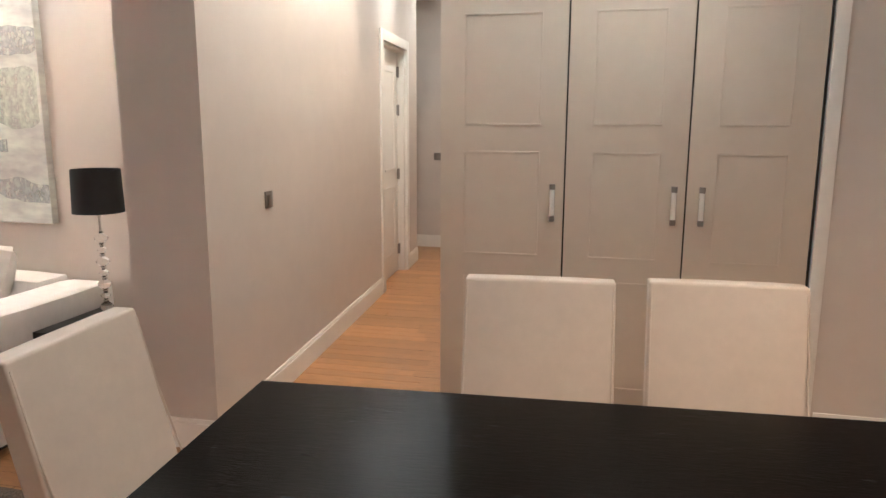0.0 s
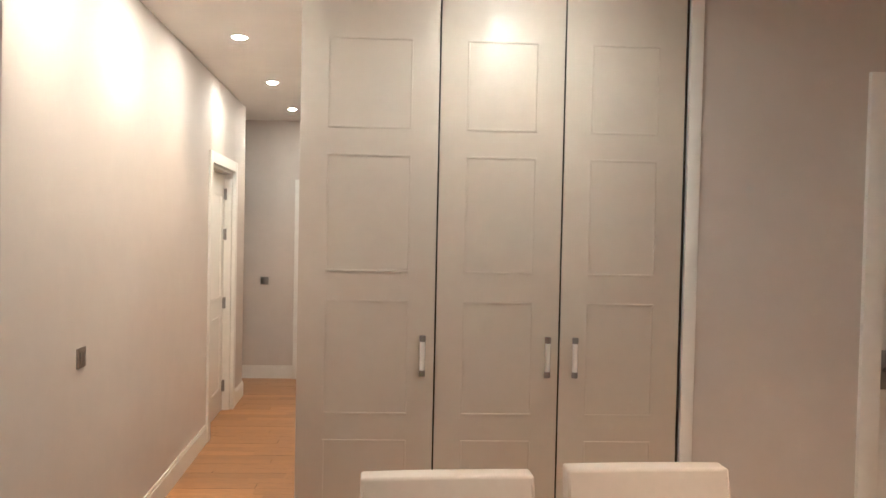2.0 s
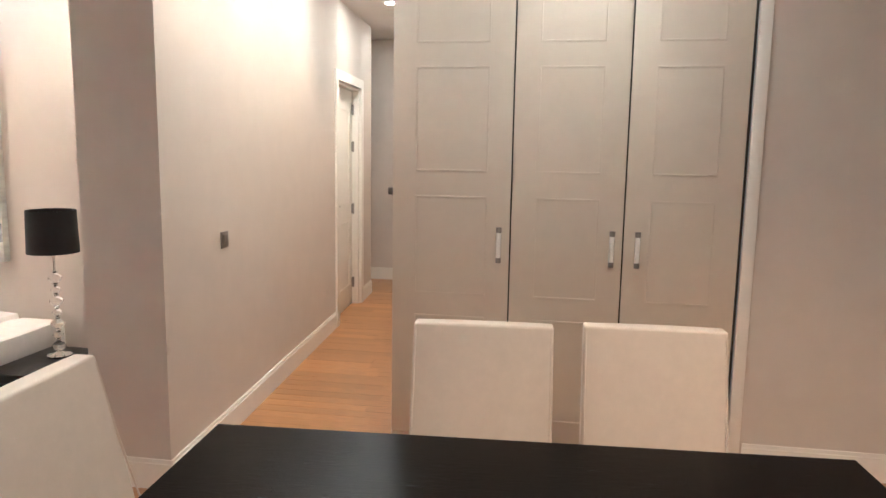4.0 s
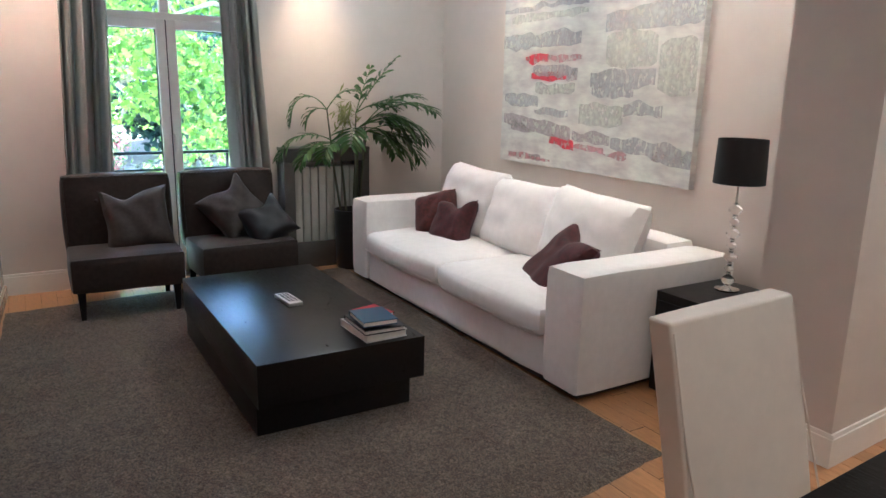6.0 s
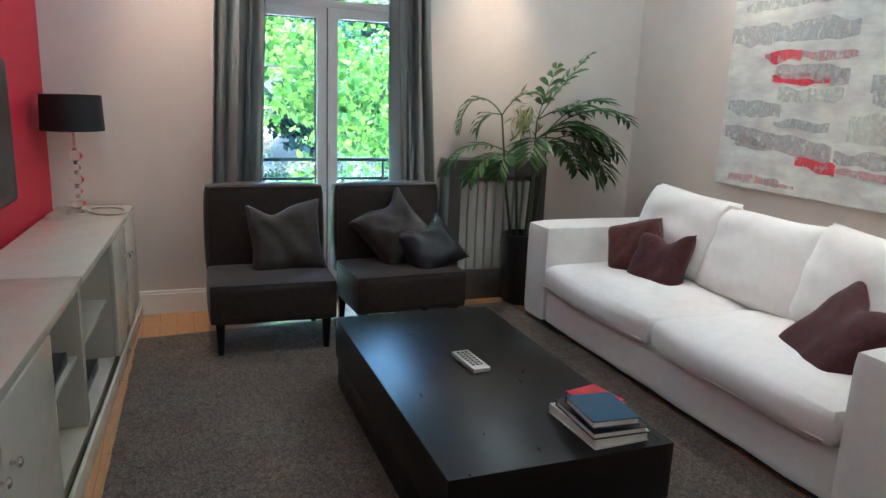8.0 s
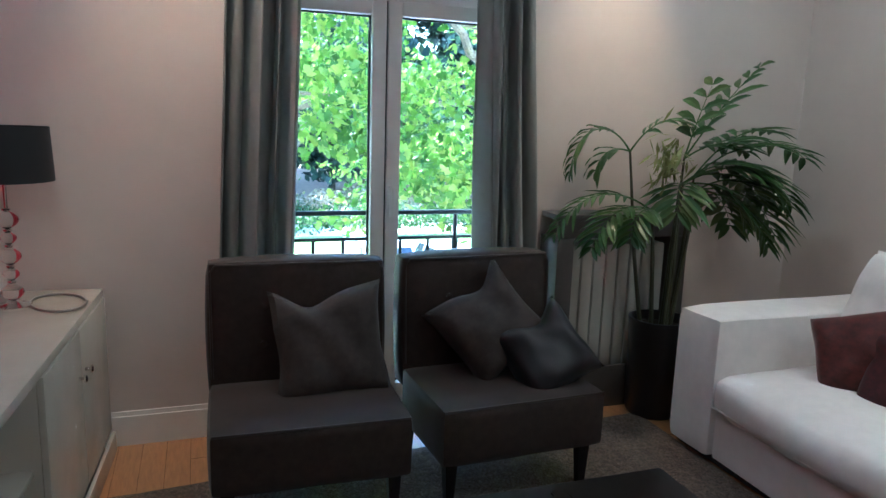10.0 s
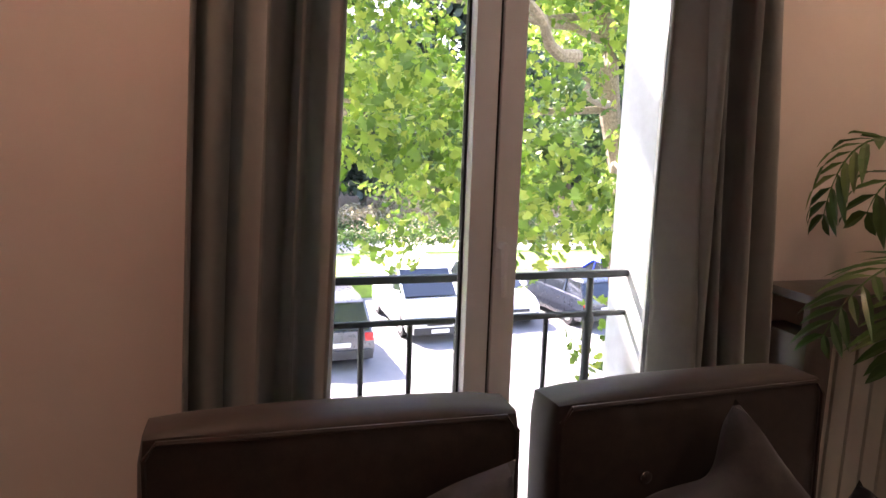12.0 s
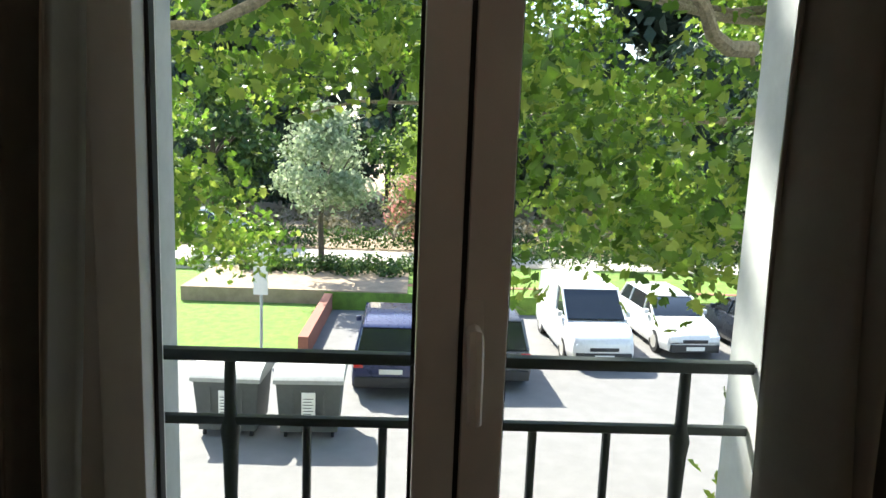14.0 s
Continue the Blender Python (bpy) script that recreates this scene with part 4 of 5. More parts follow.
# ---- media cabinet ----
def cabinet():
    t = thing("media_cabinet", "long low cream lacquered media cabinet with doors and open niches", "cabinet")
    L, D, H = 3.27, 0.37, 0.675
    # local x runs from the window end, y 0 is the front, +y is towards the wall
    for k, (a, b) in enumerate(((0.0, 1.575), (1.579, L))):
        bx("top", (a, -0.015, H - 0.03, b, D, H), "cab", t, 0.003)
        bx("bottom", (a + 0.002, 0.0, 0.07, b - 0.002, D, 0.09), "cab", t, 0.001)
        bx("back", (a + 0.02, D - 0.012, 0.0905, b - 0.02, D - 0.001, H - 0.0305), "cab", t, 0.001)
        bx("plinth", (a + 0.002, 0.012, 0, b - 0.002, D - 0.02, 0.0695), "cab", t, 0.001)
    for x in (0.0, 0.86, 1.555, 1.58, 2.12, L - 0.02):
        bx("upright", (x, 0.0, 0.0905, x + 0.02, D - 0.0125, H - 0.0305), "cab", t, 0.001)
    for a, b, z in ((0.881, 1.554, 0.36), (1.601, 2.119, 0.36)):
        bx("shelf", (a, 0.02, z, b, D - 0.013, z + 0.018), "cab", t, 0.001)
    for a, b, side in ((0.004, 0.436, 1), (0.440, 0.876, 0), (2.124, 2.642, 1), (2.646, L - 0.004, 0)):
        d = bx("door", (a, -0.019, 0.095, b, -0.001, H - 0.034), "cab", t, 0.002)
        x = b - 0.045 if side else a + 0.045
        kn = turned(bmesh.new(), [(0.006, 0), (0.005, 0.012), (0.013, 0.016), (0.014, 0.022), (0.008, 0.027)], n=16)
        r = part("knob", kn, "chrome", d, "round chrome knob", True)
        r.matrix_world = Matrix.Translation((x, -0.019, 0.49)) @ Matrix.Rotation(math.pi / 2, 4, "X")
    bx("base_rail", (0.0, -0.034, 0.0, L, -0.0195, 0.085), "cab", t, 0.004)
    t.matrix_world = R(-5.40, -0.318, 0.0, 0) @ Matrix.Rotation(math.atan(-0.061), 4, "Z") @ Matrix.Scale(-1, 4, (0, 1, 0))
    return t


cab = cabinet()
CM = R(-5.40, -0.318, 0.0, math.degrees(math.atan(-0.061)))
box1 = thing("set_top_box", "black set-top box on the shelf of the cabinet", "set-top box")
bx("case", (0, 0, 0, 0.30, 0.20, 0.045), "plastic", box1, 0.004)
bx("display", (0.09, 0.1995, 0.012, 0.2, 0.202, 0.034), "screen", box1, 0.001)
box1.matrix_world = CM @ Matrix.Translation((1.68, -0.235, 0.379))
box2 = thing("media_player", "flat black player on the cabinet's lower shelf", "media player")
bx("case", (0, 0, 0, 0.34, 0.24, 0.05), "plastic", box2, 0.004)
bx("tray", (0.03, 0.2395, 0.024, 0.16, 0.242, 0.04), "screen", box2, 0.001)
box2.matrix_world = CM @ Matrix.Translation((1.02, -0.29, 0.0905))

tray = thing("dish", "thin dark oval metal ring dish on the cabinet", "dish")
bm = bmesh.new()
tube(bm, [(0.13 * math.cos(a * math.pi / 12), 0.085 * math.sin(a * math.pi / 12), 0.012) for a in range(25)], 0.005, 6)
part("rim", bm, "steel", tray, "", True)
tray.matrix_world = R(-5.18, -0.42, 0.671, 20)


def television():
    t = thing("television", "large black flat television on the red wall, switched off", "television")
    bx("housing", (0, 0.03, 0, 1.06, 0.075, 0.60), "plastic", t, 0.03, seg=4)
    bx("screen", (0.045, 0.0755, 0.05, 1.015, 0.079, 0.565), "screen", t, 0.001)
    bx("wall_bracket", (0.3, 0.002, 0.15, 0.76, 0.0295, 0.45), "plastic", t, 0.002)
    t.matrix_world = R(-4.52, tv_y(-4.52), 0.85, math.degrees(math.atan(-0.061)))


television()


# ---- radiator under its dark cover ----
def radiator():
    r = thing("radiator", "cream ribbed column radiator on the white wall", "radiator")
    for i in range(8):
        y = 1.685 + i * 0.066
        bm = box(bmesh.new(), WX + 0.04, y + 0.003, 0.16, WX + 0.12, y + 0.063, 0.80, 0.012, 2)
        part("rib", bm, "radiator", r, "", True)
    bx("valve", (WX + 0.07, 1.655, 0.77, WX + 0.11, 1.684, 0.81), "ceramic", r, 0.008)
    for i in (0, 7):
        bx("foot", (WX + 0.05, 1.70 + i * 0.066, 0.0, WX + 0.11, 1.73 + i * 0.066, 0.1595), "radiator", r, 0.002)
    s = thing("radiator_surround", "dark grey wooden surround over the radiator", "radiator cover")
    bx("shelf", (WX, 1.590, 0.925, WX + 0.18, 2.30, 0.95), "rad_frame", s, 0.003)
    bx("apron", (WX + 0.15, 1.590, 0.84, WX + 0.172, 2.30, 0.9245), "rad_frame", s, 0.002)
    bx("side", (WX, 1.590, 0, WX + 0.172, 1.675, 0.8395), "rad_frame", s, 0.003)
    bx("side", (WX, 2.225, 0, WX + 0.172, 2.30, 0.8395), "rad_frame", s, 0.003)
    bx("kick", (WX + 0.15, 1.676, 0, WX + 0.170, 2.224, 0.21), "rad_frame", s, 0.002)


radiator()


# ---- palm ----
def frond(bm, base, yaw, rise, length, droop, leaflets=15, wide=0.030, long=0.20):
    """A feathered palm frond that arches over."""
    pts = []
    p = Vector(base)
    d = Vector((math.cos(yaw) * math.cos(rise), math.sin(yaw) * math.cos(rise), math.sin(rise)))
    step = length / 16
    for i in range(17):
        pts.append(p.copy())
        d = (d + Vector((0, 0, -droop * (0.3 + i / 16)))).normalized()
        p = p + d * step
    tube(bm, pts, [0.005 * (1 - i / 20) for i in range(17)], 5)
    for k in range(leaflets):
        t = 0.28 + 0.70 * k / (leaflets - 1)
        f = t * 16
        i = min(15, int(f))
        q = pts[i].lerp(pts[i + 1], f - i)
        along = (pts[i + 1] - pts[i]).normalized()
        side = along.cross(Vector((0, 0, 1))).normalized()
        up = side.cross(along)
        ln = long * (math.sin(math.pi * (0.15 + 0.8 * t)) * 0.8 + 0.3) * random.uniform(0.85, 1.12)
        for s in (-1, 1):
            w = (side * s * 0.95 + along * 0.75 + up * random.uniform(0.0, 0.25)).normalized()
            e = w.cross(up).normalized() * wide / 2
            a2 = q + w * ln + Vector((0, 0, -ln * random.uniform(0.15, 0.45)))
            fall = (a2 - (q + w * ln))
            spine = [bm.verts.new(q + w * ln * f + fall * f * f) for f in (0, 0.25, 0.55, 0.8, 1)]
            rims = [[bm.verts.new(spine[n].co + e * g * sgn + up * 0.005 * g) for n, g in ((1, 0.8), (2, 1.0), (3, 0.62))] for sgn in (1, -1)]
            for rim in rims:
                bm.faces.new((spine[0], spine[1], rim[0])), bm.faces.new((spine[1], spine[2], rim[1], rim[0]))
                bm.faces.new((spine[2], spine[3], rim[2], rim[1])), bm.faces.new((spine[3], spine[4], rim[2]))


def palm():
    random.seed(4)
    p = thing("potted_palm", "tall artificial palm with arching fronds in a black cylindrical pot", "potted palm")
    cx, cy = -5.18, 2.10
    pot = turned(bmesh.new(), [(0.115, 0.0), (0.125, 0.02), (0.138, 0.44), (0.142, 0.47), (0.132, 0.472), (0.125, 0.42), (0.0101, 0.419)], cx, cy, 32)
    part("pot", pot, "plastic", p, "black glazed pot", True)
    part("earth", turned(bmesh.new(), [(0.122, 0.4195), (0.122, 0.428), (0.06, 0.434)], cx, cy, 20), "soil", p)
    tops = []
    for dx, dy, h, r in ((0.0, 0.05, 1.10, 0.019), (0.02, -0.10, 0.98, 0.009), (-0.09, -0.13, 1.24, 0.009), (0.03, 0.10, 1.08, 0.009), (0.03, 0.02, 1.22, 0.008), (0.0, 0.11, 1.14, 0.009)):
        top = (cx + dx * 1.5, cy + dy * 1.1, h)
        part("stem", tube(bmesh.new(), [(cx + dx * 0.6, cy + dy * 0.5, 0.42), (cx + dx, cy + dy * 0.8, 0.75), top], [r * 1.2, r * 1.05, r * 0.6], 8), "stem", p, "", True)
        tops.append(top)
    rad = math.radians
    plan = [  # stem, yaw, rise, length, droop, leaflets, leaflet length, leaflet width
        (2, 262, 58, 0.46, 0.36, 10, 0.15, 0.024), (2, 70, 60, 0.34, 0.16, 8, 0.16, 0.028), (2, 262, 20, 0.22, 0.20, 4, 0.17, 0.034),
        (4, 78, 58, 0.52, 0.03, 7, 0.19, 0.036), (4, 96, 72, 0.36, 0.03, 5, 0.19, 0.036), (4, 84, 34, 0.34, 0.10, 6, 0.19, 0.036),
        (5, 86, 38, 0.66, 0.11, 10, 0.24, 0.032), (0, 80, 30, 0.64, 0.14, 10, 0.24, 0.034), (5, 96, 46, 0.56, 0.09, 9, 0.22, 0.032),
        (3, 88, 8, 0.56, 0.13, 10, 0.22, 0.034), (3, 74, -6, 0.46, 0.12, 9, 0.20, 0.034), (0, 60, 14, 0.36, 0.16, 8, 0.20, 0.034),
        (1, 270, 34, 0.58, 0.17, 12, 0.14, 0.020), (1, 283, 22, 0.44, 0.17, 10, 0.15, 0.026), (1, 300, 24, 0.26, 0.20, 8, 0.15, 0.028), (0, 320, 20, 0.26, 0.2, 7, 0.18, 0.032),
        (3, 95, 24, 0.46, 0.12, 9, 0.22, 0.038), (0, 70, 40, 0.44, 0.12, 8, 0.22, 0.038), (5, 55, 26, 0.42, 0.14, 8, 0.21, 0.038), (3, 110, 0, 0.40, 0.12, 8, 0.20, 0.036), (5, 80, 10, 0.5, 0.1, 9, 0.22, 0.036),
    ]
    for s, yaw, rise, ln, dr, count, lf, wide in plan:
        bm = bmesh.new()
        frond(bm, tops[s], rad(yaw), rad(rise), ln, dr, count, wide * 1.12, lf)
        for v in bm.verts:
            v.co.x = max(v.co.x, WX + 0.05)
        part("frond", bm, "palm_leaf", p)
    bm = bmesh.new()
    for k in range(130):
        a = Vector((random.gauss(0, 0.03), random.gauss(0, 0.035), random.gauss(0, 0.07))) + Vector((cx + 0.08, cy - 0.08, 1.24))
        w = Vector((random.uniform(-1, 1), random.uniform(-1, 1), random.uniform(-1.4, 0.3))).normalized()
        e = w.cross(Vector((0.3, 0.2, 1))).normalized() * 0.008
        v = [bm.verts.new(q) for q in (a, a + w * 0.04 + e, a + w * 0.10, a + w * 0.04 - e)]
        bm.faces.new(v)
    part("young_leaves", bm, "palm_bud", p, "pale yellow-green young leaves")


palm()


# ---- painting ----
def painting():
    p = thing("painting", "large abstract canvas in greys and white with red strokes", "painting")
    w, h = 1.80, 1.25
    m, nt, b = nodes_of("canvas_paint")
    n1 = tex(nt, "ShaderNodeTexNoise", (1.2, 1, 2.6), Detail=4.0)
    n2 = tex(nt, "ShaderNodeTexNoise", (3, 1, 9), Detail=4.0)
    nt.links.new(mul(nt, ramp(nt, n1.outputs["Fac"], [(0.30, (0.46, 0.44, 0.43)), (0.52, (0.62, 0.62, 0.57)), (0.70, (0.72, 0.74, 0.66))]),
                     ramp(nt, n2.outputs["Fac"], [(0.3, (0.86, 0.86, 0.87)), (0.6, (1, 1, 1))])), b.inputs["Base Color"])
    b.inputs["Roughness"].default_value = 0.6
    M["canvas"] = m
    for nm, c in (("paint_grey", (0.48, 0.49, 0.49)), ("paint_red", (0.62, 0.02, 0.05)), ("paint_pale", (0.66, 0.68, 0.60)), ("paint_mauve", (0.46, 0.42, 0.42)), ("paint_pink", (0.58, 0.30, 0.32))):
        mm, nt, b = nodes_of(nm)
        n2 = tex(nt, "ShaderNodeTexNoise", (5, 1, 12), Detail=4.0, Roughness=0.6)
        nt.links.new(ramp(nt, n2.outputs["Fac"], [(0.3, shade(c, 0.85)), (0.7, shade(c, 1.15))]), b.inputs["Base Color"])
        b.inputs["Roughness"].default_value = 0.55
        n3 = tex(nt, "ShaderNodeTexNoise", (5, 1, 3.2), Detail=5.0, Roughness=0.6)
        tr = nt.nodes.new("ShaderNodeBsdfTransparent")
        mx = nt.nodes.new("ShaderNodeMixShader")
        cut = 0.26 if nm == "paint_red" else 0.36
        r = ramp(nt, n3.outputs["Fac"], [(cut - 0.08, (0.05, 0.05, 0.05)), (cut + 0.34, (0.88, 0.88, 0.88))])
        nt.links.new(r, mx.inputs[0])
        nt.links.new(tr.outputs[0], mx.inputs[1])
        nt.links.new(b.outputs[0], mx.inputs[2])
        nt.links.new(mx.outputs[0], nt.nodes["Material Output"].inputs["Surface"])
        M[nm] = mm
    cv = part("canvas", box(bmesh.new(), 0, 0, 0, w, 0.045, h, 0.003), "canvas", p)
    strokes = [  # left, bottom, right, top as shares, slope, paint
        (0.0, 0.635, 0.20, 0.735, 0.0, "paint_grey"), (0.18, 0.645, 0.47, 0.725, 0.0, "paint_grey"), (0.53, 0.425, 0.83, 0.515, 0.015, "paint_grey"), (0.54, 0.39, 0.74, 0.44, 0.0, "paint_grey"),
        (0.59, 0.69, 1.0, 0.80, 0.02, "paint_grey"), (0.60, 0.53, 0.83, 0.70, 0.0, "paint_pale"), (0.84, 0.40, 0.99, 0.66, 0.0, "paint_pale"), (0.70, 0.305, 0.87, 0.365, 0.005, "paint_grey"),
        (0.15, 0.565, 0.29, 0.612, 0.0, "paint_red"), (0.285, 0.565, 0.48, 0.605, 0.0, "paint_pink"), (0.19, 0.475, 0.40, 0.515, -0.005, "paint_red"), (0.20, 0.495, 0.46, 0.55, -0.005, "paint_grey"), (0.40, 0.465, 0.46, 0.53, 0, "paint_mauve"),
        (0.02, 0.335, 0.24, 0.395, -0.015, "paint_grey"), (0.22, 0.29, 0.42, 0.325, -0.02, "paint_grey"), (0.02, 0.215, 0.44, 0.29, -0.065, "paint_mauve"), (0.07, 0.19, 0.20, 0.24, -0.02, "paint_mauve"),
        (0.32, 0.125, 0.46, 0.172, -0.015, "paint_red"), (0.45, 0.165, 0.645, 0.215, -0.015, "paint_mauve"), (0.46, 0.115, 0.62, 0.145, -0.01, "paint_pink"), (0.61, 0.108, 0.73, 0.132, -0.012, "paint_pink"),
        (0.65, 0.135, 1.0, 0.205, -0.03, "paint_grey"), (0.84, 0.10, 1.0, 0.16, -0.02, "paint_grey"), (0.06, 0.03, 0.33, 0.055, -0.01, "paint_pink"), (0.20, 0.03, 0.27, 0.06, 0.0, "paint_mauve"),
        (0.48, 0.24, 0.70, 0.36, 0.0, "paint_pale"), (0.22, 0.40, 0.45, 0.46, 0.0, "paint_pale"), (0.0, 0.84, 0.5, 0.87, 0.01, "paint_grey"), (0.05, 0.78, 0.5, 0.82, 0.02, "paint_pale"),
    ]
    for k, (a, z0_, b_, z1_, sl, mt) in enumerate(strokes):
        bm = bmesh.new()
        n = 24
        lo, hi = [], []
        for i in range(n + 1):
            u = a + (b_ - a) * i / n
            ends = 0.12 * (z1_ - z0_) * (abs(2 * i / n - 1)) ** 3
            j0 = ends + 0.020 * noise.noise(Vector((u * 18, k, 0))) + 0.014 * noise.noise(Vector((u * 5, k, 3)))
            j1 = -ends + 0.024 * noise.noise(Vector((u * 15, k, 7))) + 0.018 * noise.noise(Vector((u * 4, k, 9)))
            y = -0.0012 - 0.0004 * (k % 4)
            lo.append(bm.verts.new((u * w, y, (z0_ + j0 + sl * i / n) * h)))
            hi.append(bm.verts.new((u * w, y, (z1_ + j1 + sl * i / n) * h)))
        for i in range(n):
            bm.faces.new((lo[i], lo[i + 1], hi[i + 1], hi[i]))
        part("brush_stroke", bm, mt, cv)
    p.matrix_world = R(-4.49, 3.034, 0.90)


painting()


# ---- outside ----
GZ = -4.5


def sheet(name, poly, z, mat, label, n=1):
    bm = bmesh.new()
    bm.faces.new([bm.verts.new((x, y, z)) for x, y in poly])
    ob = part(name, bm, mat)
    return tagged(ob, label, kind="structure")


sheet("ground", [(-400, -400), (-6.1, -400), (-6.1, 400), (-400, 400)], GZ - 0.03, "earth", "sandy ground reaching to the horizon")
sheet("road", [(-28.9, -60), (-7.5, -60), (-7.5, 60), (-28.9, 60)], GZ, "asphalt", "pale sunlit asphalt of the car park")
structure("pavement", (-7.5, -60, GZ - 0.1, -6.05, 60, GZ + 0.13), "stone", label="pale stone pavement")
structure("kerb_wall", (-29.1, -2.0, GZ - 0.1, -28.8, 40, GZ + 0.62), "kerb", label="low reddish brick wall behind the parked cars")
structure("kerb_wall", (-28.8, -2.25, GZ - 0.1, -22.4, -1.98, GZ + 0.55), "kerb", label="low reddish brick wall beside the lawn")
structure("kerb_wall", (-22.4, -30, GZ - 0.1, -22.15, -1.98, GZ + 0.18), "stone", label="stone kerb of the lawn")
tagged(structure("lawn", (-33.0, -30, GZ - 0.1, -22.4, -2.25, GZ + 0.16), "lawn"), "sunlit green lawn")
tagged(structure("lawn", (-33.0, -2.25, GZ - 0.1, -27.55, 60, GZ + 0.60), "lawn"), "sunlit strip of lawn behind the wall")
tagged(structure("path", (-36.5, -60, GZ - 0.1, -33.0, 60, GZ + 0.55), "stone"), "pale park path")
tagged(structure("park_ground", (-80, -80, GZ - 0.1, -36.5, 80, GZ + 0.45), "earth"), "sandy park ground with dry growth")
tagged(structure("flower_bed", (-31.5, -7.0, GZ + 0.1, -27.6, 0.5, GZ + 0.64), "earth"), "bare earth bed under the small tree")


def leaf_cloud(name, centres, radii, count, size, mat, label, category, parent=None, lobed=False, seed=1, flat=0.5, gaps=()):
    """Many small leaves round the given centres, with an uneven outline; gaps are shafts cleared along the sun's way.
    """
    rs = np.random.RandomState(seed)
    centres, radii = np.array(centres, float), np.array(radii, float)
    pick = rs.choice(len(centres), count, p=np.prod(radii, axis=1) / np.prod(radii, axis=1).sum())
    v = rs.normal(size=(count, 3))
    v /= np.linalg.norm(v, axis=1)[:, None]
    r = rs.uniform(0.35, 1.0, count) ** 0.45
    c = centres[pick] + v * radii[pick] * r[:, None] * (1 + 0.25 * rs.normal(size=(count, 1)))
    keep = np.ones(count, bool)
    for p, q in gaps:
        off = c - np.array(p)
        along = off @ np.array(SUN_DIR)
        keep &= np.linalg.norm(off - along[:, None] * np.array(SUN_DIR), axis=1) > q
    c, v = c[keep], v[keep]
    count = len(c)
    n = v * 0.6 + rs.normal(size=(count, 3)) * flat
    n /= np.linalg.norm(n, axis=1)[:, None]
    t = np.cross(n, rs.normal(size=(count, 3)))
    t /= np.linalg.norm(t, axis=1)[:, None]
    b = np.cross(n, t)
    s = size * rs.uniform(0.6, 1.25, count)
    if lobed:
        shape = [(-0.05, -0.55), (0.42, -0.42), (0.28, -0.12), (0.62, 0.12), (0.26, 0.16), (0.34, 0.42), (0.0, 0.72), (-0.30, 0.40), (-0.26, 0.16), (-0.60, 0.14), (-0.28, -0.12), (-0.42, -0.40)]
    else:
        shape = [(0, -0.5), (0.32, 0.0), (0, 0.55), (-0.30, 0.05)]
    k = len(shape)
    pts = np.zeros((count, k, 3))
    for i, (a, q) in enumerate(shape):
        pts[:, i] = c + t * (a * s)[:, None] + b * (q * s)[:, None] + n * (0.12 * s * abs(a) * (1 if i % 2 else -1))[:, None]
    me = bpy.data.meshes.new(name)
    me.from_pydata(pts.reshape(-1, 3).tolist(), [], np.arange(count * k).reshape(count, k).tolist())
    me.materials.append(M[mat])
    ob = new(name, me)
    ob.parent = parent
    if parent is None:
        tagged(ob, label, category)
    return ob


def limb(bm, a, b, r0, r1, seed, bend=0.3, n=8):
    a, b = Vector(a), Vector(b)
    pts = []
    for i in range(n + 1):
        t = i / n
        p = a.lerp(b, t)
        if 0 < i < n:
            p += noise.noise_vector(Vector((seed, t * 2.2, 0))) * bend
        pts.append(p)
    tube(bm, pts, [r0 + (r1 - r0) * i / n for i in range(n + 1)], 9)
    return pts


# the plane tree before the window
plane = thing("plane_tree", "large plane tree with mottled bark and sunlit leaves before the balcony", "tree")
bm = bmesh.new()
limb(bm, (-13.6, 6.6, GZ), (-13.2, 5.9, 0.0), 0.30, 0.19, 1, 0.2)
limb(bm, (-13.2, 5.9, -0.05), (-12.7, 4.9, 3.2), 0.18, 0.12, 2, 0.25)
limb(bm, (-12.7, 4.9, 3.15), (-11.6, 2.6, 6.0), 0.12, 0.05, 3, 0.3)
part("trunk", bm, "bark", plane, "mottled pale bark", True)
BOUGHS = [((-13.2, 5.9, 0.0), (-12.6, 8.0, 2.6)), ((-12.9, 5.3, 1.8), (-9.2, 2.9, 1.95)), ((-12.7, 5.0, 2.6), (-9.4, 0.4, 2.5)), ((-12.6, 4.9, 2.9), (-10.5, -2.5, 2.6)),
         ((-9.2, 2.9, 1.95), (-8.0, 1.2, 2.35)), ((-13.0, 5.6, 0.9), (-10.6, 4.6, 0.9)), ((-12.9, 5.4, 1.7), (-12.2, -0.5, 1.5)), ((-10.6, 4.6, 0.9), (-8.8, 3.1, 0.0)), ((-10.5, -2.5, 2.6), (-9.6, -4.4, 1.2)),
         ((-9.4, 0.4, 2.5), (-8.2, -0.9, 1.6)), ((-11.6, 1.4, 1.5), (-9.8, 0.6, 0.55))]
for k, (a, b) in enumerate(BOUGHS):
    bm = bmesh.new()
    limb(bm, a, b, 0.055, 0.012, 20 + k, 0.35)
    part("branch", bm, "bark", plane, "", True)
rs = random.Random(5)
cc, rr = [], []
for k in range(300):
    x, y = rs.uniform(-15.5, -8.2), rs.uniform(-7.0, 9.5)
    far = (-4.5 - x) / 6.5
    side = (y - 0.75) / far
    low = 1.75 if -1.35 < side < 0.25 else (-0.1 if side < 0 else 0.35)
    low = 1.33 + (low - 1.33) * far + 0.3 * math.sin(y * 1.3)
    z = rs.uniform(low, 7.6)
    cc.append((x, y, z))
    q = rs.uniform(0.35, 0.85)
    rr.append((q, q * 1.15, q * 0.6))
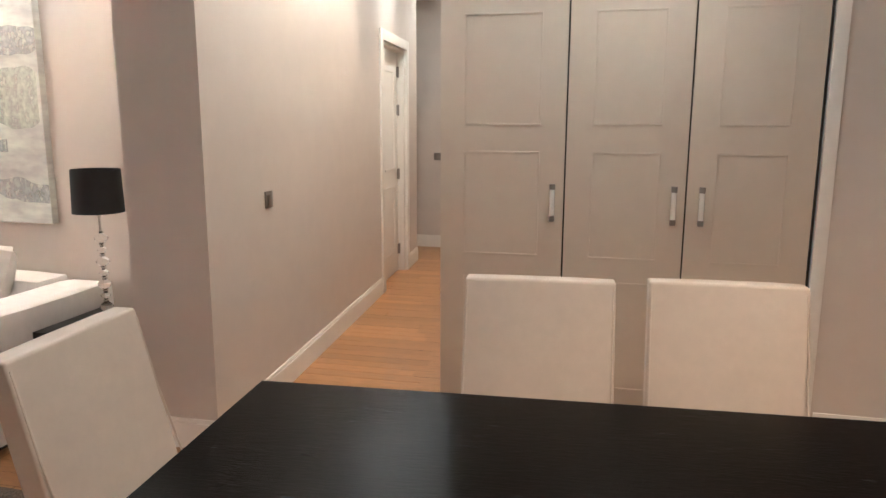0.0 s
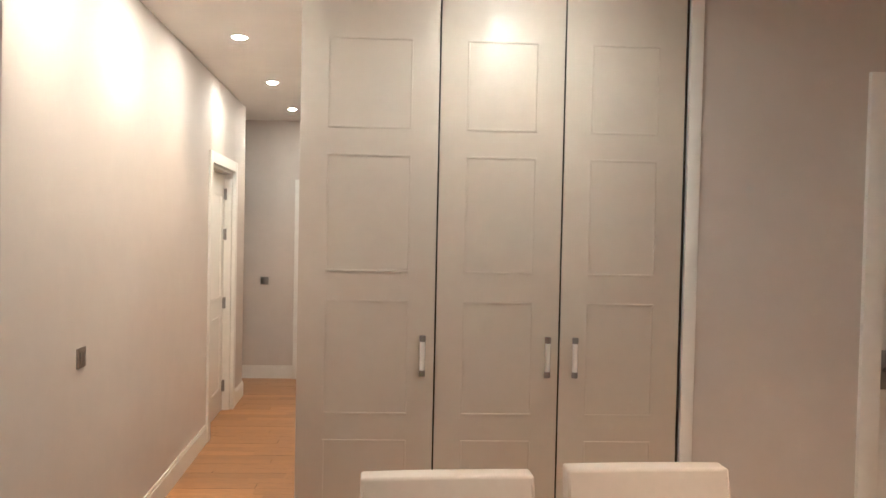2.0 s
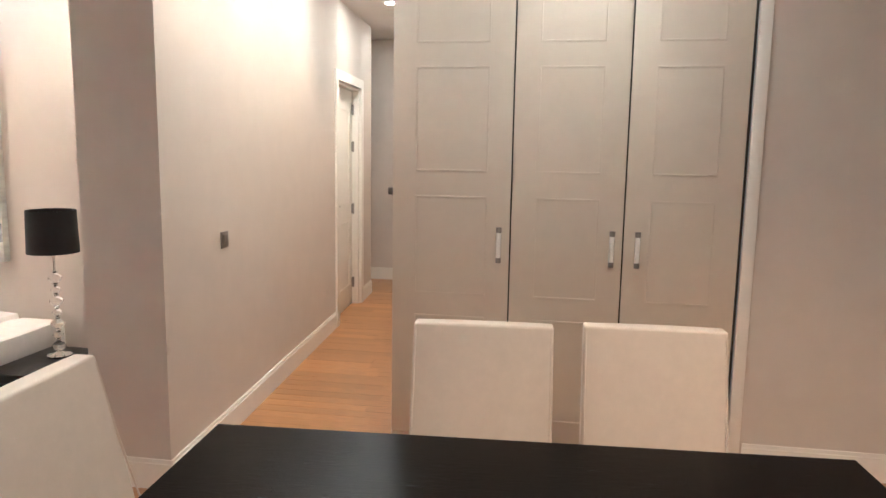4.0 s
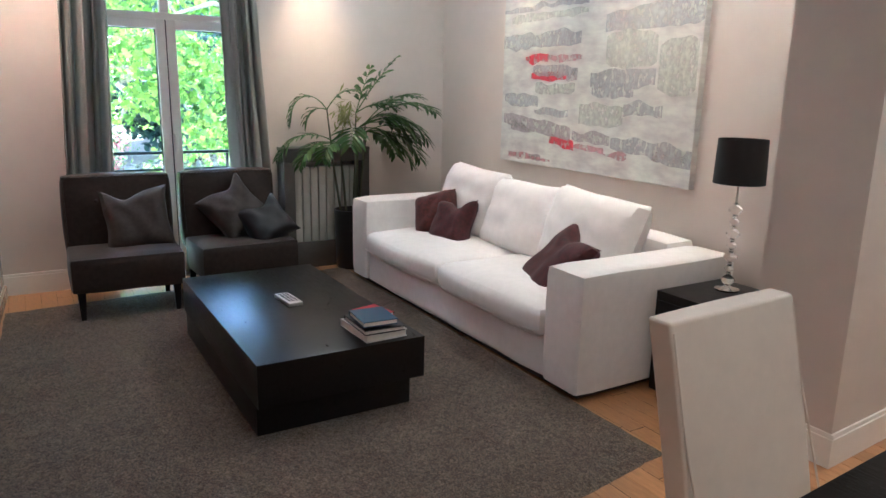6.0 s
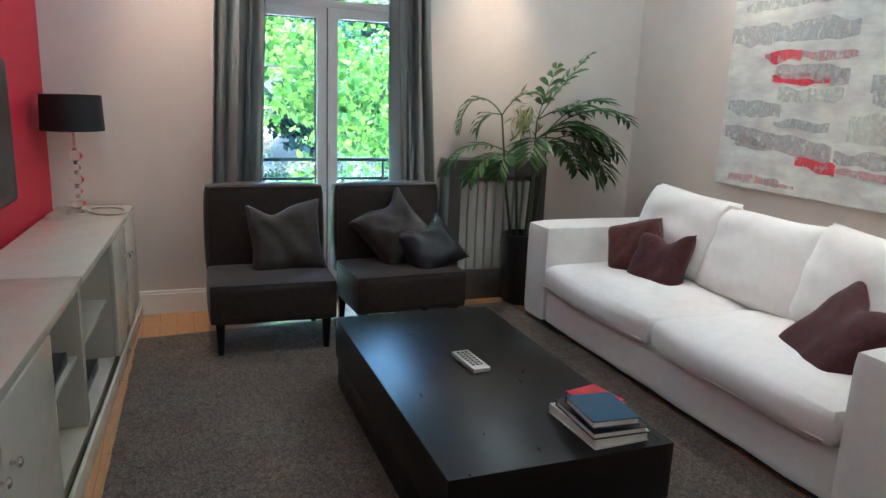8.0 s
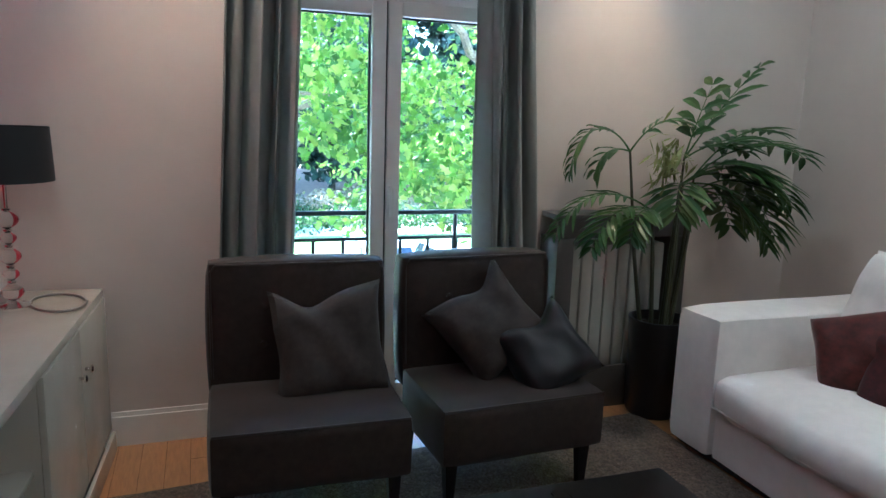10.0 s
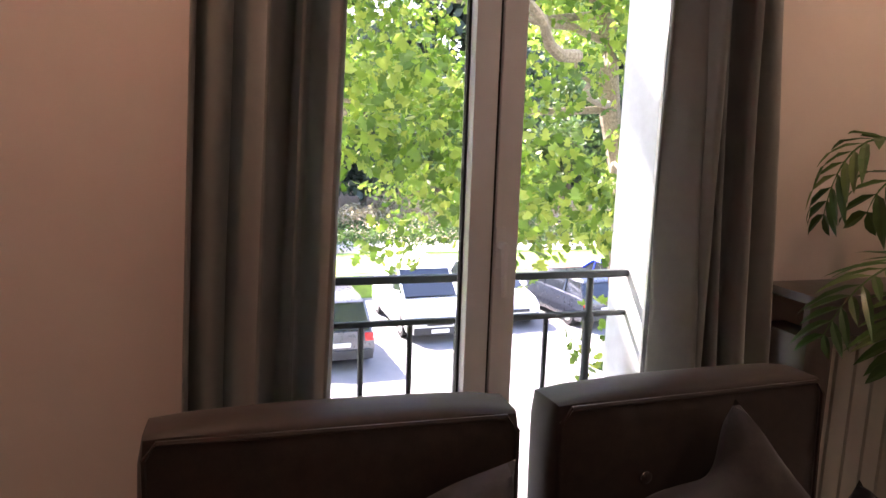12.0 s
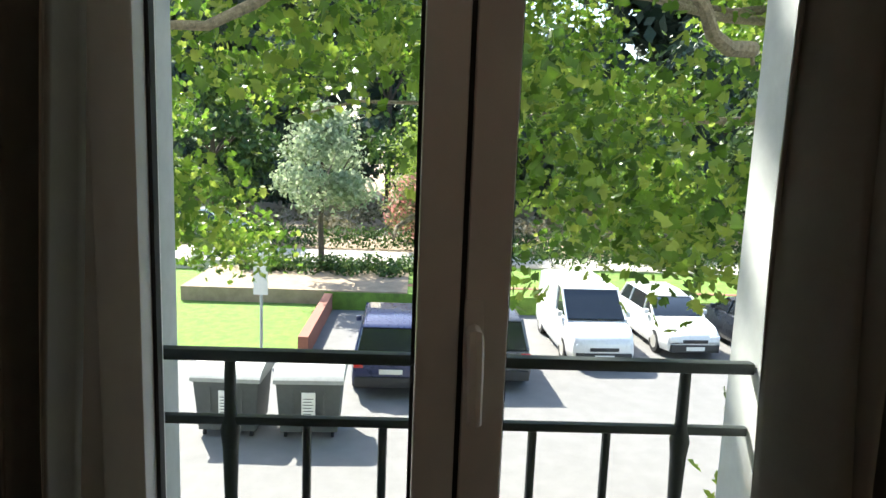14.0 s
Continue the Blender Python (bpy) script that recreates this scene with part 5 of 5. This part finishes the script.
# clusters added above the view to block sun heading for the window
for k in range(22):
    t = 5.2 + k * 0.22
    cc.append((-5.6 - 0.72 * t + rs.uniform(-0.3, 0.3), 0.8 - 0.46 * t + rs.uniform(-0.9, 0.9), 1.3 + 0.86 * t + rs.uniform(-0.6, 0.6)))
    rr.append((0.75, 0.75, 0.6))
for p in ((-9.0, 3.2, -0.3), (-8.8, 3.1, -0.7), (-8.7, 2.9, -1.0), (-9.6, 1.5, 0.35), (-9.4, 2.6, 0.3), (-9.9, -2.6, 0.2), (-9.8, -2.9, -0.5), (-9.7, -3.1, 0.6)):
    cc.append(p)
    rr.append((0.28, 0.32, 0.24))
# shafts cut through the leaves to throw sun patches on the window reveal
SUN_GAPS = [((-5.84, OY1, 1.95), 0.27), ((-5.80, OY1, 1.62), 0.14), ((-5.9, OY1, 1.15), 0.11), ((-5.80, OY1, 0.75), 0.12), ((-5.9, OY1, 0.35), 0.10), ((-5.6, 1.28, 0.6), 0.10)]
leaf_cloud("crown", cc, rr, 96000, 0.092, "plane_leaf", "", "", plane, True, 3, gaps=SUN_GAPS)


def tree(name, label, x, y, z0, h, r, mat, count, size, seed, trunk=0.10, bark="bark_dark", low=0.45):
    t = thing(name, label, "tree")
    bm = bmesh.new()
    limb(bm, (x, y, z0), (x + 0.1, y, z0 + h * 0.7), trunk, trunk * 0.5, seed, 0.1)
    part("trunk", bm, bark, t, "", True)
    rs = random.Random(seed)
    for k in range(4):
        a = rs.uniform(0, 6.28)
        bm = bmesh.new()
        limb(bm, (x + 0.05, y, z0 + h * 0.5), (x + r * 0.6 * math.cos(a), y + r * 0.6 * math.sin(a), z0 + h * rs.uniform(0.65, 0.85)), trunk * 0.4, trunk * 0.12, seed + k, 0.15)
        part("branch", bm, bark, t, "", True)
    cc, rr = [], []
    for k in range(26):
        a, u = rs.uniform(0, 6.28), rs.uniform(0, 1) ** 0.5
        zz = rs.uniform(low, 1.0)
        k2 = math.sin(math.pi * min(1, max(0.12, (zz - low) / (1 - low) * 0.8 + 0.18)))
        cc.append((x + r * u * k2 * math.cos(a), y + r * u * k2 * math.sin(a), z0 + h * zz))
        q = r * rs.uniform(0.22, 0.4)
        rr.append((q, q, q * 0.7))
    leaf_cloud("crown", cc, rr, count, size, mat, "", "", t, False, seed)
    return t


tree("small_tree", "small round tree with pale sunlit leaves and a thin dark trunk", -31.5, -2.9, GZ + 0.6, 5.9, 2.3, "pale_leaf", 6500, 0.20, 11, 0.13)
rs = random.Random(9)
for k in range(16):
    y = -34 + k * 5.4
    tree("park_tree", "dark leafy park tree in the distance", -52 - rs.uniform(0, 12), y, GZ + 0.4, rs.uniform(11, 16), rs.uniform(4.2, 5.6), "dark_leaf", 4200, 0.62, 30 + k, 0.25, low=0.12)
for k, (x, y, h) in enumerate(((-42, -10, 8), (-44, 12, 9), (-43, 20, 8), (-45, 1, 9), (-44, 29, 9))):
    tree("park_tree", "leafy park tree beyond the path", x, y, GZ + 0.4, h, 3.6, "hedge_leaf", 3800, 0.42, 60 + k, 0.2, low=0.3)
cy_ = thing("cypress", "light green egg-shaped conifer", "tree")
cc = [(-40.5 + 0.3 * math.sin(k), 1.9 + 0.3 * math.cos(k * 2), GZ + 0.6 + 0.62 * k) for k in range(13)]
rr = [(2.3 * math.sin(math.pi * min(1, (k + 2.2) / 15)) + 0.1,) * 2 + (0.8,) for k in range(13)]
leaf_cloud("crown", cc, rr, 9000, 0.22, "cypress_leaf", "", "", cy_, False, 71)
part("trunk", tube(bmesh.new(), [(-40.5, 1.9, GZ), (-40.5, 1.9, GZ + 3)], 0.15), "bark_dark", cy_)
leaf_cloud("flowering_bush", [(-36.6 + 0.5 * math.sin(k * 2), 0.1 + k * 0.42, GZ + 2.4 + 0.8 * math.sin(k * 1.7)) for k in range(9)], [(1.0, 0.9, 1.0)] * 9, 7500, 0.20, "pink_leaf", "loose bush with pink-red flowers", "bush", seed=72)
hd = [(-37.6, -14 + k * 1.1, GZ + 1.0) for k in range(42)]
leaf_cloud("hedge", hd, [(0.6, 0.8, 0.55)] * len(hd), 14000, 0.17, "hedge_leaf", "clipped green hedge along the park path", "hedge", seed=73)
lb = [(-33.5, 4 + k * 0.9, GZ + 1.15) for k in range(20)]
leaf_cloud("low_hedge", lb, [(0.5, 0.6, 0.45)] * len(lb), 7000, 0.15, "hedge_leaf", "low dark hedge behind the lawn", "hedge", seed=74)
rs = random.Random(3)
ub = [(-38.5 - rs.uniform(0, 10), -22 + k * 0.8, GZ + 0.75 + rs.uniform(0, 0.5)) for k in range(70)]
ob = leaf_cloud("undergrowth", ub, [(0.9, 0.9, 0.5)] * len(ub), 12000, 0.26, "dry_leaf", "dry pale undergrowth in the park", "undergrowth", seed=75)
ob["kind"] = "stuff"
sb_ = [(-31.0 + 0.6 * math.sin(k * 3), -5.5 + k * 0.75, GZ + 0.85) for k in range(9)]
leaf_cloud("shrub", sb_, [(0.7, 0.6, 0.4)] * 9, 3600, 0.17, "hedge_leaf", "low green shrubs round the small tree", "shrub", seed=76)
bigwood = [(-75 + rs.uniform(-4, 4), -70 + k * 2.2, GZ + rs.uniform(2, 30)) for k in range(150)]
ob = leaf_cloud("far_woods", [(x, -75 + (k % 75) * 2.1, z) for k, (x, y, z) in enumerate(bigwood)], [(4.5, 4.5, 4.0)] * len(bigwood), 70000, 2.0, "dark_leaf", "dense dark wood closing the park", "wood", seed=77)
ob["kind"] = "stuff"


# parked vehicles
def car(name, label, m, col, length=4.5, width=1.8, height=1.62, van=False, rails=False):
    """Nose along +x; origin on the ground under the middle. Rear at -x."""
    mk = "car_" + name
    if mk not in M:
        M[mk] = surface(mk, col, 0.28, 0.3 if sum(col) < 1.2 else 0.0, var=0.04, scale=2, fine=40, bump=0, coat=0.7)
    c = thing("car" if not van else "van", label, "car" if not van else "van", "vehicles in the car park")
    L, W, H = length / 2, width / 2, height
    belt = 0.98 if not van else 1.15
    # stations: x, half width low, belt height
    bm = bmesh.new()
    st = [(-L, 0.86, 0.42, belt * 0.80), (-L + 0.05, 0.95, 0.26, belt * 0.97), (-L + 0.4, 1.0, 0.22, belt), (0, 1.0, 0.20, belt), (L - 1.15, 1.0, 0.20, belt * 0.985),
          (L - 0.5, 0.97, 0.22, belt * 0.88), (L - 0.10, 0.88, 0.25, belt * 0.74), (L, 0.74, 0.36, belt * 0.62)]
    rings = []
    for x, w, lo, hi in st:
        w *= W
        rings.append([bm.verts.new(p) for p in ((x, -w * 0.93, lo), (x, -w, lo + 0.16), (x, -w, (lo + hi) / 2), (x, -w * 0.95, hi - 0.03), (x, -w * 0.86, hi), (x, w * 0.86, hi), (x, w * 0.95, hi - 0.03),
                                                (x, w, (lo + hi) / 2), (x, w, lo + 0.16), (x, w * 0.93, lo))])
    for a, b in zip(rings, rings[1:]):
        for i in range(len(a)):
            j = (i + 1) % len(a)
            bm.faces.new((a[i], a[j], b[j], b[i]))
    bm.faces.new(rings[0]), bm.faces.new(list(reversed(rings[-1])))
    part("body", bm, mk, c, "", True)
    nose = L - (1.15 if not van else 0.85)
    rear = -L + (0.12 if not van else 0.06)
    rf = H - 0.03
    x_r1, x_r0 = nose - (0.75 if not van else 0.80), rear + (0.35 if not van else 0.12)
    tw = 0.74 if not van else 0.84

    def cage(name, mat, y_out, y_top, lo, hi, xs, parent=c):
        bm = bmesh.new()
        (xa, xb), (xc, xd) = xs
        p = [(xa, -y_out, lo), (xb, -y_out, lo), (xb, y_out, lo), (xa, y_out, lo), (xc, -y_top, hi), (xd, -y_top, hi), (xd, y_top, hi), (xc, y_top, hi)]
        v = [bm.verts.new(q) for q in p]
        for f in ((0, 1, 5, 4), (1, 2, 6, 5), (2, 3, 7, 6), (3, 0, 4, 7), (4, 5, 6, 7), (3, 2, 1, 0)):
            bm.faces.new([v[i] for i in f])
        bmesh.ops.bevel(bm, geom=bm.edges[:], offset=0.03, segments=2, affect="EDGES")
        return part(name, bm, mat, parent, "", True)
    cage("windows", "car_glass", W * 0.88, W * tw, belt - 0.02, rf - 0.02, ((rear, nose), (x_r0, x_r1)))
    cage("roof", mk, W * (tw + 0.03), W * (tw - 0.05), rf - 0.07, rf + 0.03, ((x_r0 - 0.08, x_r1 + 0.10), (x_r0 + 0.05, x_r1 - 0.08)))
    if van:
        cage("cargo_box", mk, W * 0.905, W * (tw + 0.02), belt - 0.02, rf - 0.015, ((rear - 0.02, 0.15), (x_r0 - 0.02, 0.12)))
    for s in (-1, 1):
        for a, b in (((rear + 0.02), x_r0), (nose, x_r1), (0.15, 0.12), (-1.05, -0.98)):
            part("pillar", tube(bmesh.new(), [(a, s * W * 0.885, belt - 0.02), (b, s * W * (tw + 0.012), rf - 0.03)], 0.035, 6), mk, c, "", True)
        bx("mirror", (nose - 0.35, s * (W + 0.02) - 0.07, belt + 0.0, nose - 0.22, s * (W + 0.02) + 0.07, belt + 0.14), mk, c, 0.03)
        bx("tail_light", (-L - 0.012, s * W * 0.80 - 0.11, 0.72 * belt / 0.98, -L + 0.12, s * W * 0.80 + 0.11, 0.72 * belt / 0.98 + 0.2), "car_light", c, 0.02, "red tail light")
        bx("headlight", (L - 0.22, s * W * 0.66 - 0.14, 0.55, L - 0.012, s * W * 0.66 + 0.14, 0.70), "head_light", c, 0.03, "clear headlight")
        if rails:
            part("roof_rail", tube(bmesh.new(), [(x_r0 + 0.1, s * W * 0.68, H + 0.02), (x_r1 - 0.2, s * W * 0.68, H + 0.04)], 0.018, 6), "steel", c)
    bx("bumper", (-L - 0.05, -W * 0.9, 0.28, -L + 0.06, W * 0.9, 0.52), "trim_black" if col[0] < 0.5 else mk, c, 0.03)
    bx("bumper", (L - 0.14, -W * 0.80, 0.24, L + 0.03, W * 0.80, 0.46), "trim_black", c, 0.03)
    bx("grille", (L - 0.10, -W * 0.42, 0.50, L + 0.008, W * 0.42, 0.60), "trim_black", c, 0.01)
    bx("number_plate", (-L - 0.062, -0.26, 0.60, -L - 0.0505, 0.26, 0.71), "plate", c, 0.002)
    bx("number_plate", (L + 0.031, -0.26, 0.30, L + 0.040, 0.26, 0.41), "plate", c, 0.002)
    for x in (-L + 0.82, L - 0.85):
        for s in (-1, 1):
            w = part("wheel", turned(bmesh.new(), [(0.20, -0.10), (0.31, -0.10), (0.33, -0.07), (0.33, 0.07), (0.31, 0.10), (0.20, 0.10)], n=24), "tyre", c, "", True)
            w.matrix_world = Matrix.Translation((x, s * (W - 0.11), 0.33)) @ Matrix.Rotation(math.pi / 2, 4, "X")
            r = part("rim", turned(bmesh.new(), [(0.195, -0.102), (0.19, -0.106), (0.05, -0.085), (0.04, 0.085), (0.19, 0.106), (0.195, 0.102)], n=16), "silver", w, "", True)
    c.matrix_world = m
    return c


car("navy", "dark blue estate car parked nose to the wall", R(-21.8, 0.25, GZ, 181), (0.02, 0.03, 0.09), 4.5, 1.8, 1.62)
car("grey", "silver-grey people carrier with roof rails, parked nose in", R(-22.5, 2.55, GZ, 183), (0.085, 0.088, 0.095), 4.6, 1.82, 1.68, rails=True)
car("white_van", "white van parked facing the houses", R(-24.1, 5.6, GZ, 3), (0.75, 0.75, 0.74), 4.3, 1.85, 1.9, van=True)
car("white", "small white car parked facing the houses", R(-25.0, 8.35, GZ, 4), (0.72, 0.72, 0.70), 4.1, 1.72, 1.5)
car("dark", "dark saloon with red tail lights, parked nose in", R(-24.6, 10.9, GZ, 186), (0.025, 0.03, 0.04), 4.5, 1.8, 1.46)
car("blue", "bright blue car parked by the wall", R(-25.8, 13.3, GZ, 184), (0.02, 0.05, 0.42), 4.3, 1.8, 1.5)
car("far_white", "white car far off behind the trees", R(-39.5, -9.5, GZ + 0.45, 80), (0.75, 0.75, 0.74), 4.4, 1.8, 1.5)


def container(label, m):
    c = thing("waste_container", label, "waste container", "containers at the kerb")
    bm = box(bmesh.new(), -0.55, -0.62, 0.12, 0.55, 0.62, 1.12, 0.03)
    for v in bm.verts:
        k = (v.co.z - 0.12)
        v.co.x *= 0.86 + 0.14 * k
        v.co.y *= 0.88 + 0.12 * k
    body = part("body", bm, "bin", c, "", True)
    lid = bmesh.new()
    prof = [(0.60, 1.125), (0.60, 1.20), (0.45, 1.32), (0.1, 1.40), (-0.3, 1.38), (-0.58, 1.24), (-0.60, 1.125)]
    a = [lid.verts.new((x, -0.66, z)) for x, z in prof]
    b = [lid.verts.new((x, 0.66, z)) for x, z in prof]
    lid.faces.new(a), lid.faces.new(list(reversed(b)))
    for i in range(len(prof)):
        j = (i + 1) % len(prof)
        lid.faces.new((a[i], b[i], b[j], a[j]))
    part("lid", lid, "bin_lid", c, "pale rounded lid", True)
    for y in (-0.3, 0.0, 0.3):
        bx("rib", (0.548, y - 0.02, 0.3, 0.562, y + 0.02, 1.0), "bin", body, 0.003)
    bx("notice", (0.545, -0.13, 0.45, 0.566, 0.13, 0.95), "plate", c, 0.001, "white notice with unreadable lines")
    bm = bmesh.new()
    for i in range(6):
        box(bm, 0.5665, -0.10, 0.52 + i * 0.06, 0.568, 0.06 + 0.03 * (i % 2), 0.535 + i * 0.06)
    part("notice_lines", bm, "trim_black", c)
    for x in (-0.4, 0.4):
        for y in (-0.45, 0.45):
            w = part("castor", turned(bmesh.new(), [(0.03, -0.025), (0.06, -0.025), (0.06, 0.025), (0.03, 0.025)], n=12), "tyre", c, "", True)
            w.matrix_world = Matrix.Translation((x, y, 0.06)) @ Matrix.Rotation(math.pi / 2, 4, "X")
    c.matrix_world = m


container("grey waste container with pale lid and white notice at the kerb", R(-17.9, -1.2, GZ, 2))
container("grey waste container with a pale lid, beside another one", R(-17.9, -2.72, GZ, -2))
sp = thing("street_sign", "narrow white street sign on a thin grey pole", "street sign")
part("pole", tube(bmesh.new(), [(-22.0, -3.1, GZ), (-22.0, -3.1, GZ + 3.0)], 0.04, 8), "pole", sp, "", True)
bx("sign_plate", (-21.95, -3.28, GZ + 1.75, -21.92, -2.92, GZ + 3.15), "plate", sp, 0.01)

# ---- oak floor planks, last ----
rs = random.Random(12)
PW, GAP = 0.092, 0.0012
shared = {}
spare = bmesh.new()


def plank_mesh(L):
    if L not in shared:
        bm = bmesh.new()
        v = [bm.verts.new(p) for p in ((0, 0, -0.011), (L, 0, -0.011), (L, PW - GAP, -0.011), (0, PW - GAP, -0.011), (0.0008, 0.0008, 0), (L - 0.0008, 0.0008, 0), (L - 0.0008, PW - GAP - 0.0008, 0), (0.0008, PW - GAP - 0.0008, 0))]
        for f in ((4, 5, 6, 7), (0, 1, 5, 4), (1, 2, 6, 5), (2, 3, 7, 6), (3, 0, 4, 7)):
            bm.faces.new([v[i] for i in f])
        me = bpy.data.meshes.new("plank")
        bm.to_mesh(me)
        bm.free()
        me.materials.append(M["oak"])
        shared[L] = me
    return shared[L]


floor_ob = bpy.data.objects["floor"]
made = 0
fill = {"v": [], "f": []}
row = 0
y = -1.2
while y < 7.74:
    left, right = (WX, 3.05) if y < 3.17 else (-3.2, -0.60)
    x = left - rs.uniform(0, 0.9)
    while x < right:
        L = rs.choice((0.7, 0.9, 1.1))
        a, b = max(x, left), min(x + L, right)
        if b - a > 0.02:
            rug_over = -4.9 < a and b < -1.95 and -0.1 < y < 1.85
            near = (y > 2.3 and x > -2.6) or (x > -2.4 and y > 0.2) or (x < -4.7)
            if not rug_over and near and made < 300 and b - a == L:
                o = new("plank", plank_mesh(L))
                o.matrix_world = Matrix.Translation((a, y, -0.0005))
                o.parent = floor_ob
                made += 1
            else:
                i = len(fill["v"])
                fill["v"] += [(a, y, 0), (b - GAP, y, 0), (b - GAP, y + PW - GAP, 0), (a, y + PW - GAP, 0)]
                fill["f"].append((i, i + 1, i + 2, i + 3))
        x += L + GAP
    y += PW
    row += 1
me = bpy.data.meshes.new("floor_planks")
me.from_pydata(fill["v"], [], fill["f"])
me.materials.append(M["oak"])
ob = new("floor_planks", me)
ob.parent = floor_ob
tagged(ob, "honey oak floor planks", kind="stuff")
